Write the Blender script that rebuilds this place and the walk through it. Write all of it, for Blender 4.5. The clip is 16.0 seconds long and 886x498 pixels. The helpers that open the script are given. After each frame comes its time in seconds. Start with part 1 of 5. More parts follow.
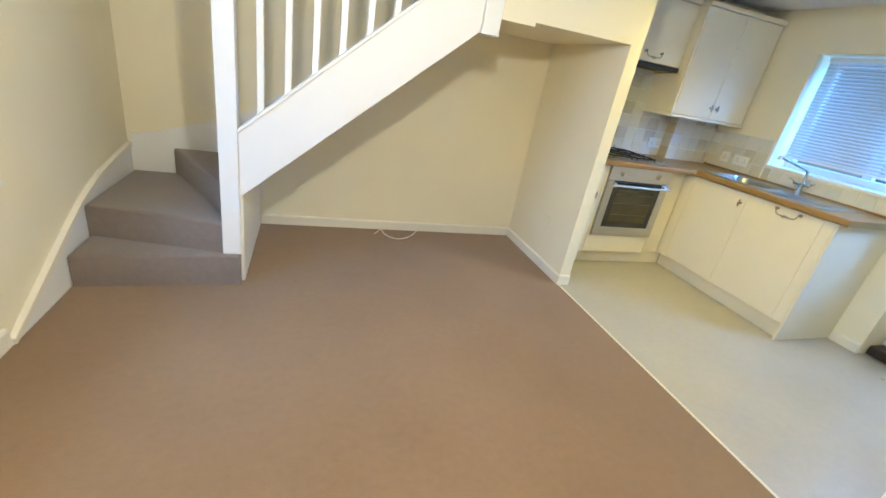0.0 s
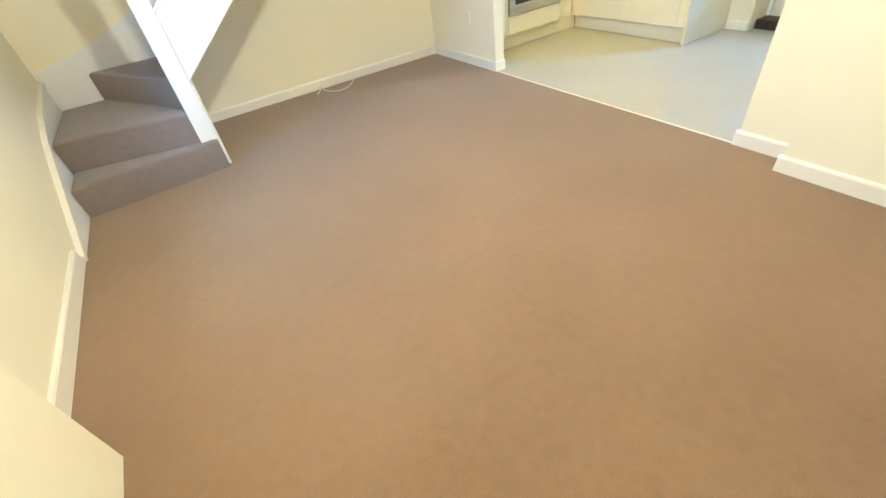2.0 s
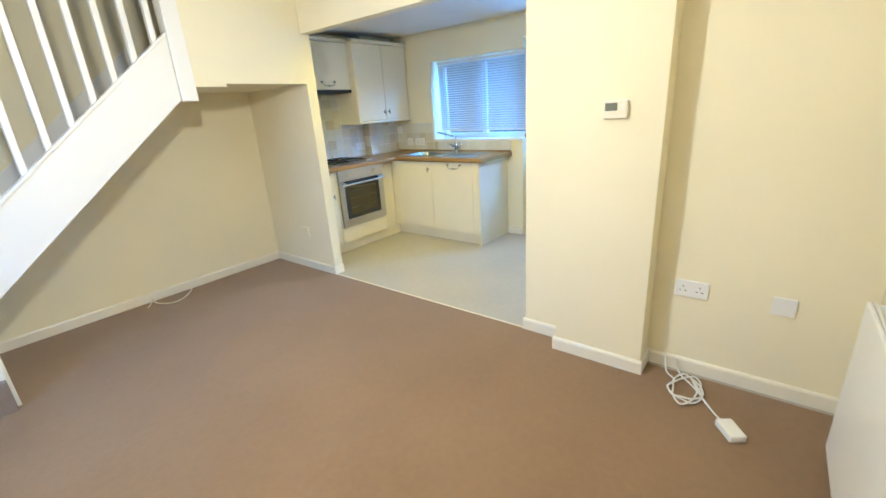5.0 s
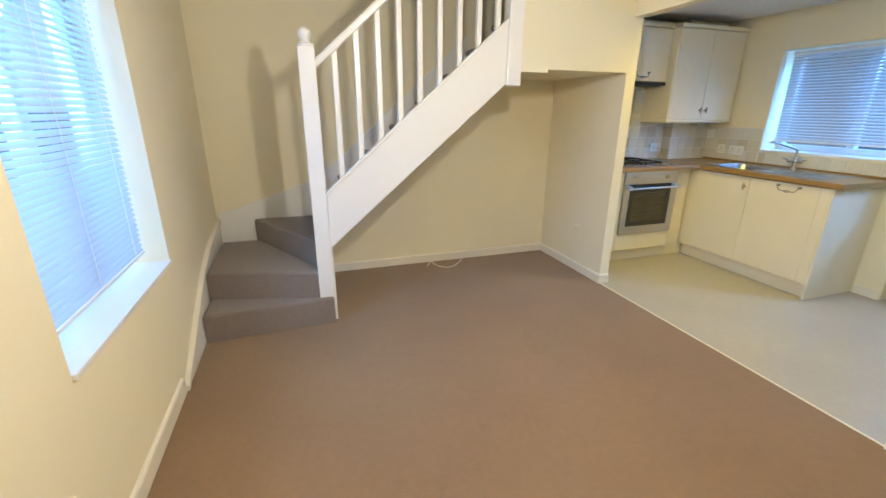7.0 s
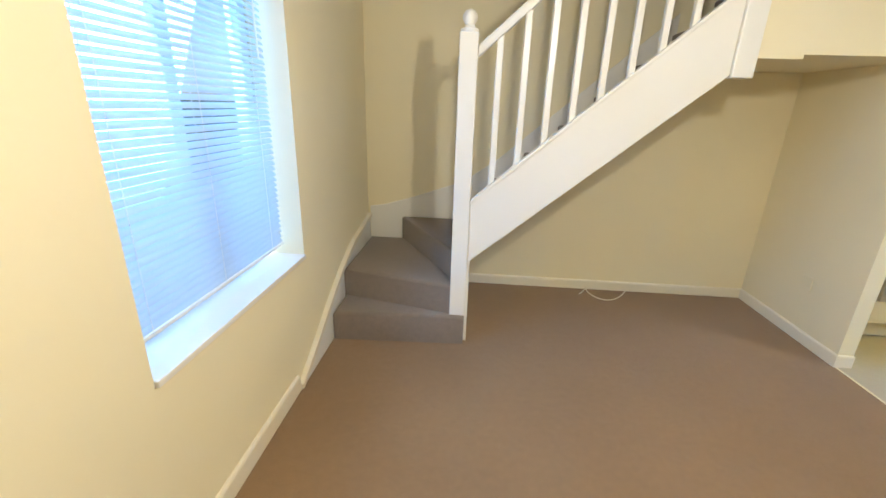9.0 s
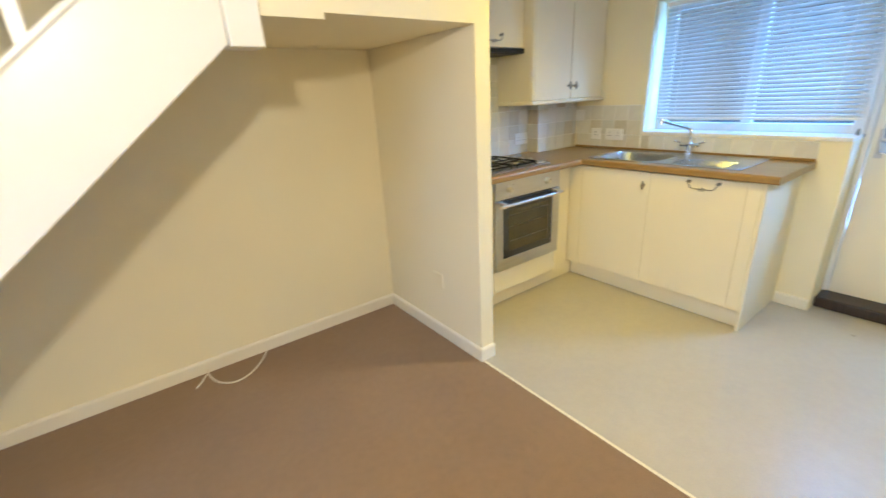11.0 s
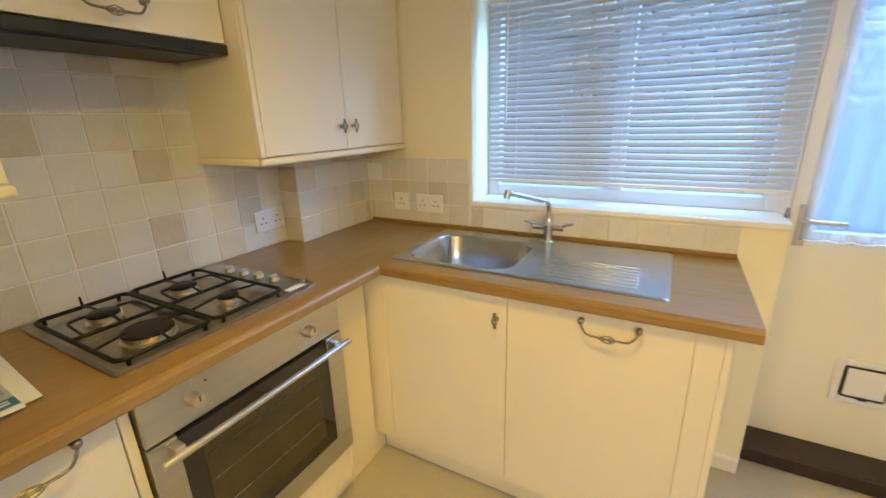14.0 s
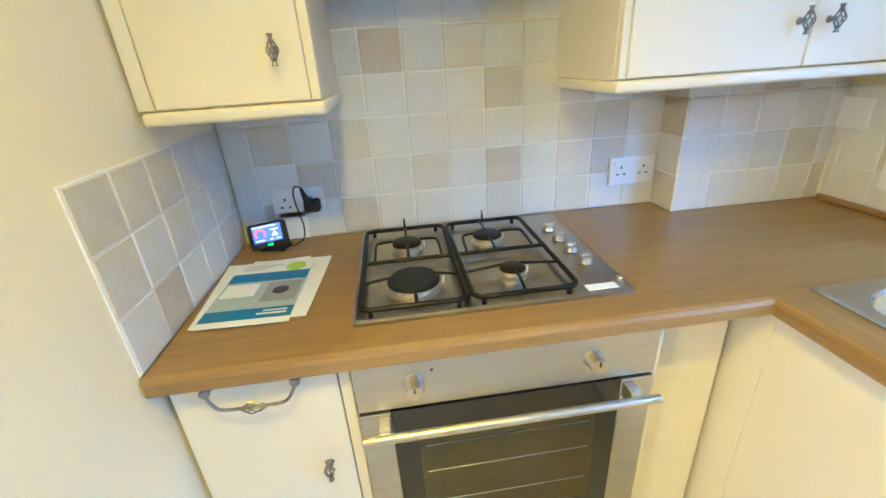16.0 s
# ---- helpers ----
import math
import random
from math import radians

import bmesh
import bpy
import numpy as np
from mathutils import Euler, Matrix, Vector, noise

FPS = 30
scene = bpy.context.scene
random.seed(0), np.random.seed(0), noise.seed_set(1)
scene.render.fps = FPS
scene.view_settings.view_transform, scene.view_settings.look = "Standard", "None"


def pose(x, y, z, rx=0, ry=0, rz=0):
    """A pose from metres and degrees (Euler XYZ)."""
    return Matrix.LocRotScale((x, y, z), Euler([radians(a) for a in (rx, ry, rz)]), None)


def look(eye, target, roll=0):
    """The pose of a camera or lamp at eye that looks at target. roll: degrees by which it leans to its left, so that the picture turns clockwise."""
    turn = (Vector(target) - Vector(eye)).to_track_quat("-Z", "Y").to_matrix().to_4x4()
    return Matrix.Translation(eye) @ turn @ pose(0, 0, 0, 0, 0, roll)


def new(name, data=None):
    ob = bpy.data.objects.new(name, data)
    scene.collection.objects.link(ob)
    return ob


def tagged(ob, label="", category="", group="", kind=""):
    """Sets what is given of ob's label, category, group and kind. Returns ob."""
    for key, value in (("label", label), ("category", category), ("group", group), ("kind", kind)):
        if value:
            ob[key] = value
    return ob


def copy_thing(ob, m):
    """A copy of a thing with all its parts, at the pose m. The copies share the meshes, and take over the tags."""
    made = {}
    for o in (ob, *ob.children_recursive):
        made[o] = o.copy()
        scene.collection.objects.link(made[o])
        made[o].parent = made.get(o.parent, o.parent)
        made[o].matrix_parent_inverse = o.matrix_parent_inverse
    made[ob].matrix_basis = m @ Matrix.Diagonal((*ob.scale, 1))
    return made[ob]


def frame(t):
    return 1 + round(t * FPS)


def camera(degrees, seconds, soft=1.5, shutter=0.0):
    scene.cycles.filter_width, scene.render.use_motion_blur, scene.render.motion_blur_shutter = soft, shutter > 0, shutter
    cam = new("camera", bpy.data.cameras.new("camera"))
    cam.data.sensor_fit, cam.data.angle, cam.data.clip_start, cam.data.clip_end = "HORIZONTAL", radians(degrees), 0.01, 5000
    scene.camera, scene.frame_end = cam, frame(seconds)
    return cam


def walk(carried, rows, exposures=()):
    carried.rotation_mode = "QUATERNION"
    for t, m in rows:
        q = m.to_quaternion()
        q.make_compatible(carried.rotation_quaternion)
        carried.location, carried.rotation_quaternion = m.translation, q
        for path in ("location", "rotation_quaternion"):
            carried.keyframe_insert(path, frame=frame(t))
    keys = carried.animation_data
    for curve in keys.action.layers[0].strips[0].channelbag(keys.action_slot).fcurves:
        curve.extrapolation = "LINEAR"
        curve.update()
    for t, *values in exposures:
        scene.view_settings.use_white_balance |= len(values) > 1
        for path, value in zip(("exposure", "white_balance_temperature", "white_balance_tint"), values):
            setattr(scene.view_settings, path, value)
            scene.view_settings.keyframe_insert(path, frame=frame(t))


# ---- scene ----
cam = camera(93.5, 16.0, 1.5, 0.2)
PATH = [
    (0, (-1.798, -3.272, 1.327), (-1.166, -1.545, 0.54), 10.2),
    (0.5, (-1.891, -3.405, 1.287), (-1.314, -1.674, 0.467), 1.3),
    (1, (-2.069, -3.565, 1.253), (-1.291, -1.982, 0.31), -3.3),
    (1.5, (-2.118, -3.683, 1.165), (-1.303, -2.276, 0.0), -2.8),
    (2, (-2.178, -3.734, 1.106), (-1.472, -2.359, -0.162), -9.1),
    (2.5, (-2.195, -3.767, 1.105), (-1.288, -2.513, -0.162), -6.5),
    (3, (-2.134, -3.901, 1.138), (-0.884, -2.884, -0.046), -6.9),
    (3.2, (-2.151, -3.981, 1.139), (-0.754, -3.105, 0.007), -5.8),
    (5.3, (-2.173, -3.903, 1.397), (-0.744, -2.62, 0.841), -1.6),
    (5.5, (-2.183, -3.833, 1.385), (-0.876, -2.436, 0.801), -1.1),
    (6, (-2.195, -3.728, 1.348), (-1.143, -2.156, 0.699), 1.9),
    (6.5, (-2.256, -3.623, 1.372), (-1.437, -1.912, 0.737), 2.2),
    (7, (-2.264, -3.572, 1.369), (-1.659, -1.773, 0.737), 0.4),
    (7.5, (-2.319, -3.491, 1.357), (-1.993, -1.629, 0.704), 0.6),
    (8, (-2.305, -3.365, 1.357), (-2.325, -1.483, 0.678), 2.7),
    (8.2, (-2.285, -3.316, 1.368), (-2.431, -1.444, 0.678), 2.0),
    (10.3, (-1.685, -2.645, 1.348), (-1.478, -0.743, 0.775), -2.4),
    (10.5, (-1.598, -2.516, 1.357), (-1.11, -0.678, 0.7385), -2.25),
    (11, (-1.272, -2.358, 1.356), (-0.159, -0.844, 0.672), -3.2),
    (11.5, (-1.029, -2.262, 1.323), (0.518, -1.229, 0.59), -3.1),
    (12, (-0.822, -2.185, 1.323), (0.934, -1.588, 0.573), -2.5),
    (12.1, (-0.773, -2.182, 1.331), (1.008, -1.642, 0.598), -1.2),
    (12.5, (-0.58, -2.04, 1.371), (1.232, -1.572, 0.665), -2.4),
    (13, (-0.348, -1.836, 1.4), (1.47, -1.312, 0.752), -1.2),
    (13.5, (-0.106, -1.641, 1.401), (1.686, -0.986, 0.8), -1.0),
    (14, (0.122, -1.494, 1.401), (1.792, -0.569, 0.806), -1.6),
    (14.5, (0.318, -1.396, 1.385), (1.729, -0.158, 0.695), -2.2),
    (15, (0.453, -1.281, 1.389), (1.505, 0.227, 0.601), -1.1),
    (15.5, (0.531, -1.217, 1.378), (1.052, 0.53, 0.555), -2.1),
    (16, (0.56, -1.207, 1.351), (0.749, 0.61, 0.537), -3.8),
]
walk(cam, [(t, look(eye, target, roll)) for t, eye, target, roll in PATH], [
    (0.0, 0.43, 4950, 10), (0.5, 0.43, 5300, 12), (1.0, 0.4, 5200, 12), (1.5, 0.65, 5150, 11), (2.5, 0.92, 4650, 4), (3.2, 0.92, 4500, 3),
    (5.3, 0.38, 4850, 10), (6.5, 0.22, 4950, 11), (7.0, 0.15, 5200, 14), (7.5, 0.03, 5350, 10), (8.0, 0.0, 5350, 10), (10.5, 0.5, 5300, 12), (11.5, 0.34, 5800, 11),
    (12.0, 0.2, 5950, 8), (12.5, 0.2, 6100, 8), (13.5, 0.22, 6750, 15), (14.5, 0.25, 6650, 18), (15.0, 0.48, 6150, 15), (16.0, 0.95, 5000, 13)])

# ---- light ----
WARM = (1.0, 0.81, 0.52)
COOL = (0.25, 0.57, 1.0)
world = bpy.data.worlds.new("sky")
scene.world = world
world.use_nodes = True
wn = world.node_tree
sky = wn.nodes.new("ShaderNodeTexSky")
sky.sky_type = 'NISHITA'
sky.sun_disc = False
sky.sun_elevation, sky.sun_rotation = radians(50), radians(190)
wn.links.new(sky.outputs[0], wn.nodes["Background"].inputs[0])
wn.nodes["Background"].inputs[1].default_value = 0.14

sun = new("sun", bpy.data.lights.new("sun", 'SUN'))
sun.data.energy, sun.data.angle, sun.data.color = 4.0, radians(1.0), (1, 0.96, 0.9)
sun.matrix_world = look((-1.2, -6.5, 8), (0, 0, 0))


def window_lamp(name, eye, target, w, h, power):
    la = new(name, bpy.data.lights.new(name, 'AREA'))
    la.data.shape, la.data.size, la.data.size_y = 'RECTANGLE', w, h
    la.data.energy, la.data.color = power, COOL
    la.matrix_world = look(eye, target)
    return la


window_lamp("daylight_front_window", (-3.45, -1.78, 1.45), (-2.9, -1.78, 1.25), 1.1, 1.4, 36)
# added low outside lamp, bluish fill for the kitchen ceiling in place of paving bounce
window_lamp("fill_paving_bounce", (3.2, -2.25, 0.42), (1.2, -2.1, 1.9), 0.9, 0.4, 32)
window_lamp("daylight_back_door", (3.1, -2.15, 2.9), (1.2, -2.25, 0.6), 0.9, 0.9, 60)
window_lamp("daylight_back_door_side", (3.55, -3.25, 2.45), (1.2, -1.4, 0.9), 0.8, 0.6, 82)
window_lamp("daylight_bar_window", (2.2, -3.95, 1.5), (1.6, -3.9, 1.2), 0.85, 0.8, 15)
window_lamp("daylight_garden", (3.1, -2.2, 4.2), (4.9, -2.2, 1.9), 2.4, 1.2, 85)

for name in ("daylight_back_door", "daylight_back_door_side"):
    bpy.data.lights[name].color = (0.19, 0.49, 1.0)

bulb_light = new("ceiling_bulb_light", bpy.data.lights.new("ceiling_bulb_light", 'POINT'))
bulb_light.data.energy, bulb_light.data.color, bulb_light.data.shadow_soft_size = 57, WARM, 0.05
bulb_light.location = (-1.57, -2.60, 1.84)

# warm fill spots added under the kitchen ceiling to yellow what daylight misses
FILL_SPOTS = [(0.55, -1.30), (1.15, -2.60), (0.55, -3.05)]
for i, (dx, dy) in enumerate(FILL_SPOTS):
    sp = new("kitchen_fill_spot", bpy.data.lights.new("kitchen_fill_spot", 'SPOT'))
    sp.data.energy, sp.data.color, sp.data.shadow_soft_size = (56, 16, 16)[i], (1.0, 0.68, 0.05), 0.04
    sp.data.spot_size, sp.data.spot_blend = radians(150), 0.9
    sp.matrix_world = look((dx, dy, 2.185), (dx, dy + 0.001, 0))


# ---- materials ----
def ramp(nt, fac, stops, constant=False):
    r = nt.nodes.new("ShaderNodeValToRGB")
    r.color_ramp.interpolation = 'CONSTANT' if constant else 'LINEAR'
    while len(r.color_ramp.elements) < len(stops):
        r.color_ramp.elements.new(0.5)
    for e, (p, c) in zip(r.color_ramp.elements, stops):
        e.position, e.color = p, (*c, 1)
    nt.links.new(fac, r.inputs[0])
    return r.outputs[0]


def coords(nt, scale=(1, 1, 1), kind="Object"):
    tc, mp = nt.nodes.new("ShaderNodeTexCoord"), nt.nodes.new("ShaderNodeMapping")
    mp.inputs["Scale"].default_value = scale
    nt.links.new(tc.outputs[kind], mp.inputs[0])
    return mp.outputs[0]


def noise_tex(nt, vec, scale, detail=3.0, rough=0.5):
    n = nt.nodes.new("ShaderNodeTexNoise")
    n.inputs["Scale"].default_value, n.inputs["Detail"].default_value = scale, detail
    n.inputs["Roughness"].default_value = rough
    nt.links.new(vec, n.inputs["Vector"])
    return n.outputs["Fac"]


def mix(nt, fac, a, b, blend='MIX'):
    m = nt.nodes.new("ShaderNodeMix")
    m.data_type, m.blend_type = 'RGBA', blend
    for sock, v in ((m.inputs[0], fac), (m.inputs[6], a), (m.inputs[7], b)):
        if isinstance(v, (int, float)):
            sock.default_value = v
        elif isinstance(v, tuple):
            sock.default_value = (*v, 1)
        else:
            nt.links.new(v, sock)
    return m.outputs[2]


def add_bump(nt, b, height, strength, dist=0.002):
    bp = nt.nodes.new("ShaderNodeBump")
    bp.inputs["Strength"].default_value, bp.inputs["Distance"].default_value = strength, dist
    nt.links.new(height, bp.inputs["Height"])
    nt.links.new(bp.outputs[0], b.inputs["Normal"])


def material(name, color, rough=0.5, metal=0.0, var=0.06, scale=3.0, fine=60.0, bump=0.15, dist=0.001,
             stretch=(1, 1, 1), spec=0.5, coat=0.0):
    m = bpy.data.materials.new(name)
    m.use_nodes = True
    nt = m.node_tree
    b = nt.nodes["Principled BSDF"]
    v = coords(nt, stretch)
    big, small = noise_tex(nt, v, scale), noise_tex(nt, v, fine, 2.0)
    lo = tuple(c * (1 - var) for c in color)
    hi = tuple(min(1, c * (1 + var)) for c in color)
    c1 = ramp(nt, big, [(0.3, lo), (0.7, hi)])
    c2 = mix(nt, var, c1, small, 'OVERLAY')
    nt.links.new(c2, b.inputs["Base Color"])
    b.inputs["Roughness"].default_value, b.inputs["Metallic"].default_value = rough, metal
    b.inputs["Specular IOR Level"].default_value = spec
    b.inputs["Coat Weight"].default_value = coat
    if bump:
        add_bump(nt, b, small, bump, dist)
    return m


PLASTER = material("cream_wall_paint", (0.86, 0.79, 0.57), 0.75, var=0.025, scale=1.2, fine=140, bump=0.25, dist=0.0008, spec=0.25)
CEIL = material("white_ceiling_paint", (0.80, 0.79, 0.76), 0.85, var=0.02, fine=120, bump=0.2, spec=0.2)
GLOSS = material("cream_gloss_trim_paint", (0.84, 0.79, 0.66), 0.32, var=0.02, scale=2, fine=30, bump=0.08)
WHITE_GLOSS = material("white_gloss_trim_paint", (0.84, 0.83, 0.79), 0.30, var=0.02, scale=2, fine=30, bump=0.08)
CABINET = material("cream_cabinet_foil", (0.81, 0.745, 0.57), 0.42, var=0.02, scale=2, fine=25, bump=0.05)
PVC = material("white_plastic", (0.80, 0.80, 0.78), 0.35, var=0.01, bump=0)
SLAT = bpy.data.materials.new("white_blind_slat")
SOCKET = material("white_socket_plastic", (0.85, 0.85, 0.83), 0.3, var=0.01, bump=0)
DARKHOLE = material("dark_plastic", (0.02, 0.02, 0.022), 0.4, var=0.1, bump=0)
STEEL = material("brushed_steel", (0.56, 0.55, 0.53), 0.30, 1.0, var=0.05, scale=4, fine=90, bump=0.10, dist=0.0004, stretch=(1, 14, 14))
SINKSTEEL = material("satin_sink_steel", (0.50, 0.52, 0.54), 0.27, 1.0, var=0.06, scale=6, fine=110, bump=0.10, dist=0.0004)
HOBSTEEL = material("worn_hob_steel", (0.41, 0.37, 0.30), 0.30, 1.0, var=0.10, scale=9, fine=80, bump=0.10, dist=0.0004)
CHROME = material("chrome", (0.72, 0.73, 0.74), 0.12, 1.0, var=0.02, bump=0)
PEWTER = material("antique_pewter", (0.30, 0.28, 0.25), 0.38, 1.0, var=0.25, scale=60, fine=240, bump=0.4, dist=0.0006)
IRON = material("black_enamel", (0.008, 0.008, 0.008), 0.42, 0.0, var=0.2, scale=30, fine=200, bump=0.3, dist=0.0006, spec=0.22)
BLACK = material("black_hood_paint", (0.015, 0.015, 0.015), 0.45, var=0.1, bump=0)
ALU = material("burner_aluminium", (0.66, 0.61, 0.51), 0.33, 1.0, var=0.08, scale=30, fine=120, bump=0.03)
OVENGLASS = material("dark_oven_glass", (0.012, 0.012, 0.013), 0.06, 0.0, var=0.05, bump=0, coat=0.5)
BRONZEGLASS = material("bronze_oven_window", (0.055, 0.043, 0.016), 0.07, 0.0, var=0.2, scale=5, bump=0, coat=0.0)
SILVERLINE = material("oven_rack_wire", (0.30, 0.28, 0.24), 0.3, 1.0, var=0.1, bump=0)
MAT_RUBBER = material("dark_brown_sill_wood", (0.028, 0.017, 0.014), 0.42, var=0.3, scale=8, fine=70, bump=0.4, stretch=(1, 8, 1))
PAPER = material("white_paper", (0.80, 0.82, 0.86), 0.6, var=0.02, bump=0)
LEGCHROME = material("dulled_chrome", (0.30, 0.30, 0.31), 0.2, 1.0, var=0.05, bump=0)
CABLE = material("cream_cable", (0.74, 0.68, 0.56), 0.45, var=0.05, bump=0)
RUBBER = material("black_rubber", (0.012, 0.012, 0.012), 0.6, var=0.1, bump=0)
GROUT = material("pale_grout", (0.80, 0.79, 0.74), 0.85, var=0.06, scale=10, fine=200, bump=0.4)


def carpet_material(name, dark, light):
    m = bpy.data.materials.new(name)
    m.use_nodes = True
    nt = m.node_tree
    b = nt.nodes["Principled BSDF"]
    v = coords(nt)
    wear = noise_tex(nt, v, 1.1, 4.0, 0.55)
    tuft = noise_tex(nt, v, 260, 2.0)
    mid = noise_tex(nt, v, 28, 3.0)
    c = ramp(nt, wear, [(0.3, dark), (0.72, light)])
    c = mix(nt, 0.12, c, mid, 'OVERLAY')
    c = mix(nt, 0.25, c, tuft, 'OVERLAY')
    nt.links.new(c, b.inputs["Base Color"])
    b.inputs["Roughness"].default_value = 0.95
    b.inputs["Specular IOR Level"].default_value = 0.15
    b.inputs["Sheen Weight"].default_value = 0.25
    b.inputs["Sheen Roughness"].default_value = 0.6
    add_bump(nt, b, tuft, 0.6, 0.003)
    return m


CARPET = carpet_material("brown_twist_carpet", (0.222, 0.136, 0.064), (0.275, 0.173, 0.086))
STAIR_CARPET = carpet_material("grey_brown_stair_carpet", (0.200, 0.160, 0.132), (0.24, 0.195, 0.162))


def vinyl_material():
    m = bpy.data.materials.new("pale_speckled_vinyl")
    m.use_nodes = True
    nt = m.node_tree
    b = nt.nodes["Principled BSDF"]
    v = coords(nt)
    cloud, speck = noise_tex(nt, v, 2.2, 4.0), noise_tex(nt, v, 180, 2.0)
    blot = noise_tex(nt, v, 22, 3.0)
    c = ramp(nt, cloud, [(0.3, (0.45, 0.41, 0.335)), (0.7, (0.495, 0.455, 0.375))])
    c = mix(nt, 0.07, c, blot, 'OVERLAY')
    c = mix(nt, 0.08, c, speck, 'OVERLAY')
    nt.links.new(c, b.inputs["Base Color"])
    rr = ramp(nt, cloud, [(0.2, (0.26, 0.26, 0.26)), (0.8, (0.38, 0.38, 0.38))])
    nt.links.new(rr, b.inputs["Roughness"])
    add_bump(nt, b, blot, 0.12, 0.001)
    return m


VINYL = vinyl_material()


def wood_material(name, axis_scale):
    m = bpy.data.materials.new(name)
    m.use_nodes = True
    nt = m.node_tree
    b = nt.nodes["Principled BSDF"]
    v = coords(nt, axis_scale)
    grain = noise_tex(nt, v, 5.0, 6.0, 0.62)
    fine = noise_tex(nt, v, 26.0, 3.0)
    block = noise_tex(nt, coords(nt), 1.6, 2.0)
    c = ramp(nt, grain, [(0.25, (0.235, 0.138, 0.042)), (0.5, (0.285, 0.172, 0.055)), (0.78, (0.335, 0.212, 0.074))])
    c = mix(nt, 0.18, c, fine, 'OVERLAY')
    c = mix(nt, 0.12, c, block, 'OVERLAY')
    nt.links.new(c, b.inputs["Base Color"])
    b.inputs["Roughness"].default_value = 0.32
    add_bump(nt, b, fine, 0.10, 0.0006)
    return m


WOOD_X = wood_material("oak_laminate_lengthwise", (0.6, 9, 9))
WOOD_Y = wood_material("oak_laminate_crosswise", (9, 0.6, 9))


def tile_material():
    m = bpy.data.materials.new("tumbled_cream_tile")
    m.use_nodes = True
    nt = m.node_tree
    b = nt.nodes["Principled BSDF"]
    info = nt.nodes.new("ShaderNodeObjectInfo")
    base = ramp(nt, info.outputs["Random"], [(0.0, (0.68, 0.66, 0.60)), (0.28, (0.57, 0.50, 0.39)), (0.42, (0.64, 0.60, 0.50)),
                                              (0.6, (0.70, 0.69, 0.635)), (0.78, (0.58, 0.54, 0.44)), (0.9, (0.63, 0.63, 0.585))], True)
    v = coords(nt, kind="Generated")
    cloud = noise_tex(nt, coords(nt), 14, 4.0)
    speck = noise_tex(nt, coords(nt), 120, 2.0)
    c = mix(nt, 0.16, base, cloud, 'OVERLAY')
    c = mix(nt, 0.08, c, speck, 'OVERLAY')
    nt.links.new(c, b.inputs["Base Color"])
    b.inputs["Roughness"].default_value = 0.36
    add_bump(nt, b, cloud, 0.35, 0.002)
    return m


TILE = tile_material()

KITCHEN_SLAT = bpy.data.materials.new("grey_blind_slat")
# blind slats let part of the daylight through
for _m, _base, _tint, _share in ((SLAT, (0.50, 0.58, 0.66, 1), (0.62, 0.76, 0.92, 1), 0.20), (KITCHEN_SLAT, (0.56, 0.60, 0.62, 1), (0.6, 0.7, 0.8, 1), 0.10)):
    _m.use_nodes = True
    _nt = _m.node_tree
    _b = _nt.nodes["Principled BSDF"]
    _b.inputs["Base Color"].default_value = _base
    _b.inputs["Roughness"].default_value = 0.4
    _tr = _nt.nodes.new("ShaderNodeBsdfTranslucent")
    _tr.inputs[0].default_value = _tint
    _mx = _nt.nodes.new("ShaderNodeMixShader")
    _mx.inputs[0].default_value = _share
    _nt.links.new(_b.outputs[0], _mx.inputs[1])
    _nt.links.new(_tr.outputs[0], _mx.inputs[2])
    _nt.links.new(_mx.outputs[0], _nt.nodes["Material Output"].inputs[0])


def curtain_material():
    m = bpy.data.materials.new("sheer_net_curtain")
    m.use_nodes = True
    nt = m.node_tree
    nt.nodes.remove(nt.nodes["Principled BSDF"])
    tp, tl, df = nt.nodes.new("ShaderNodeBsdfTransparent"), nt.nodes.new("ShaderNodeBsdfTranslucent"), nt.nodes.new("ShaderNodeBsdfDiffuse")
    tl.inputs[0].default_value = (0.42, 0.54, 0.70, 1)
    df.inputs[0].default_value = (0.80, 0.82, 0.86, 1)
    a, c = nt.nodes.new("ShaderNodeMixShader"), nt.nodes.new("ShaderNodeMixShader")
    a.inputs[0].default_value = 0.45
    nt.links.new(tl.outputs[0], a.inputs[1])
    nt.links.new(df.outputs[0], a.inputs[2])
    c.inputs[0].default_value = 0.37
    nt.links.new(tp.outputs[0], c.inputs[1])
    nt.links.new(a.outputs[0], c.inputs[2])
    nt.links.new(c.outputs[0], nt.nodes["Material Output"].inputs[0])
    return m


CURTAIN = curtain_material()


def glass_material(name, tint=(1, 1, 1)):
    m = bpy.data.materials.new(name)
    m.use_nodes = True
    nt = m.node_tree
    b = nt.nodes["Principled BSDF"]
    b.inputs["Base Color"].default_value = (*tint, 1)
    b.inputs["Transmission Weight"].default_value = 1.0
    b.inputs["Roughness"].default_value = 0.0
    b.inputs["IOR"].default_value = 1.45
    return m


GLASS = glass_material("clear_glass")


def glow_material(name, color, strength):
    m = bpy.data.materials.new(name)
    m.use_nodes = True
    b = m.node_tree.nodes["Principled BSDF"]
    b.inputs["Base Color"].default_value = (0.02, 0.02, 0.02, 1)
    b.inputs["Emission Color"].default_value = (*color, 1)
    b.inputs["Emission Strength"].default_value = strength
    return m


def flat(name, color, rough=0.5):
    return material(name, color, rough, var=0.03, bump=0)


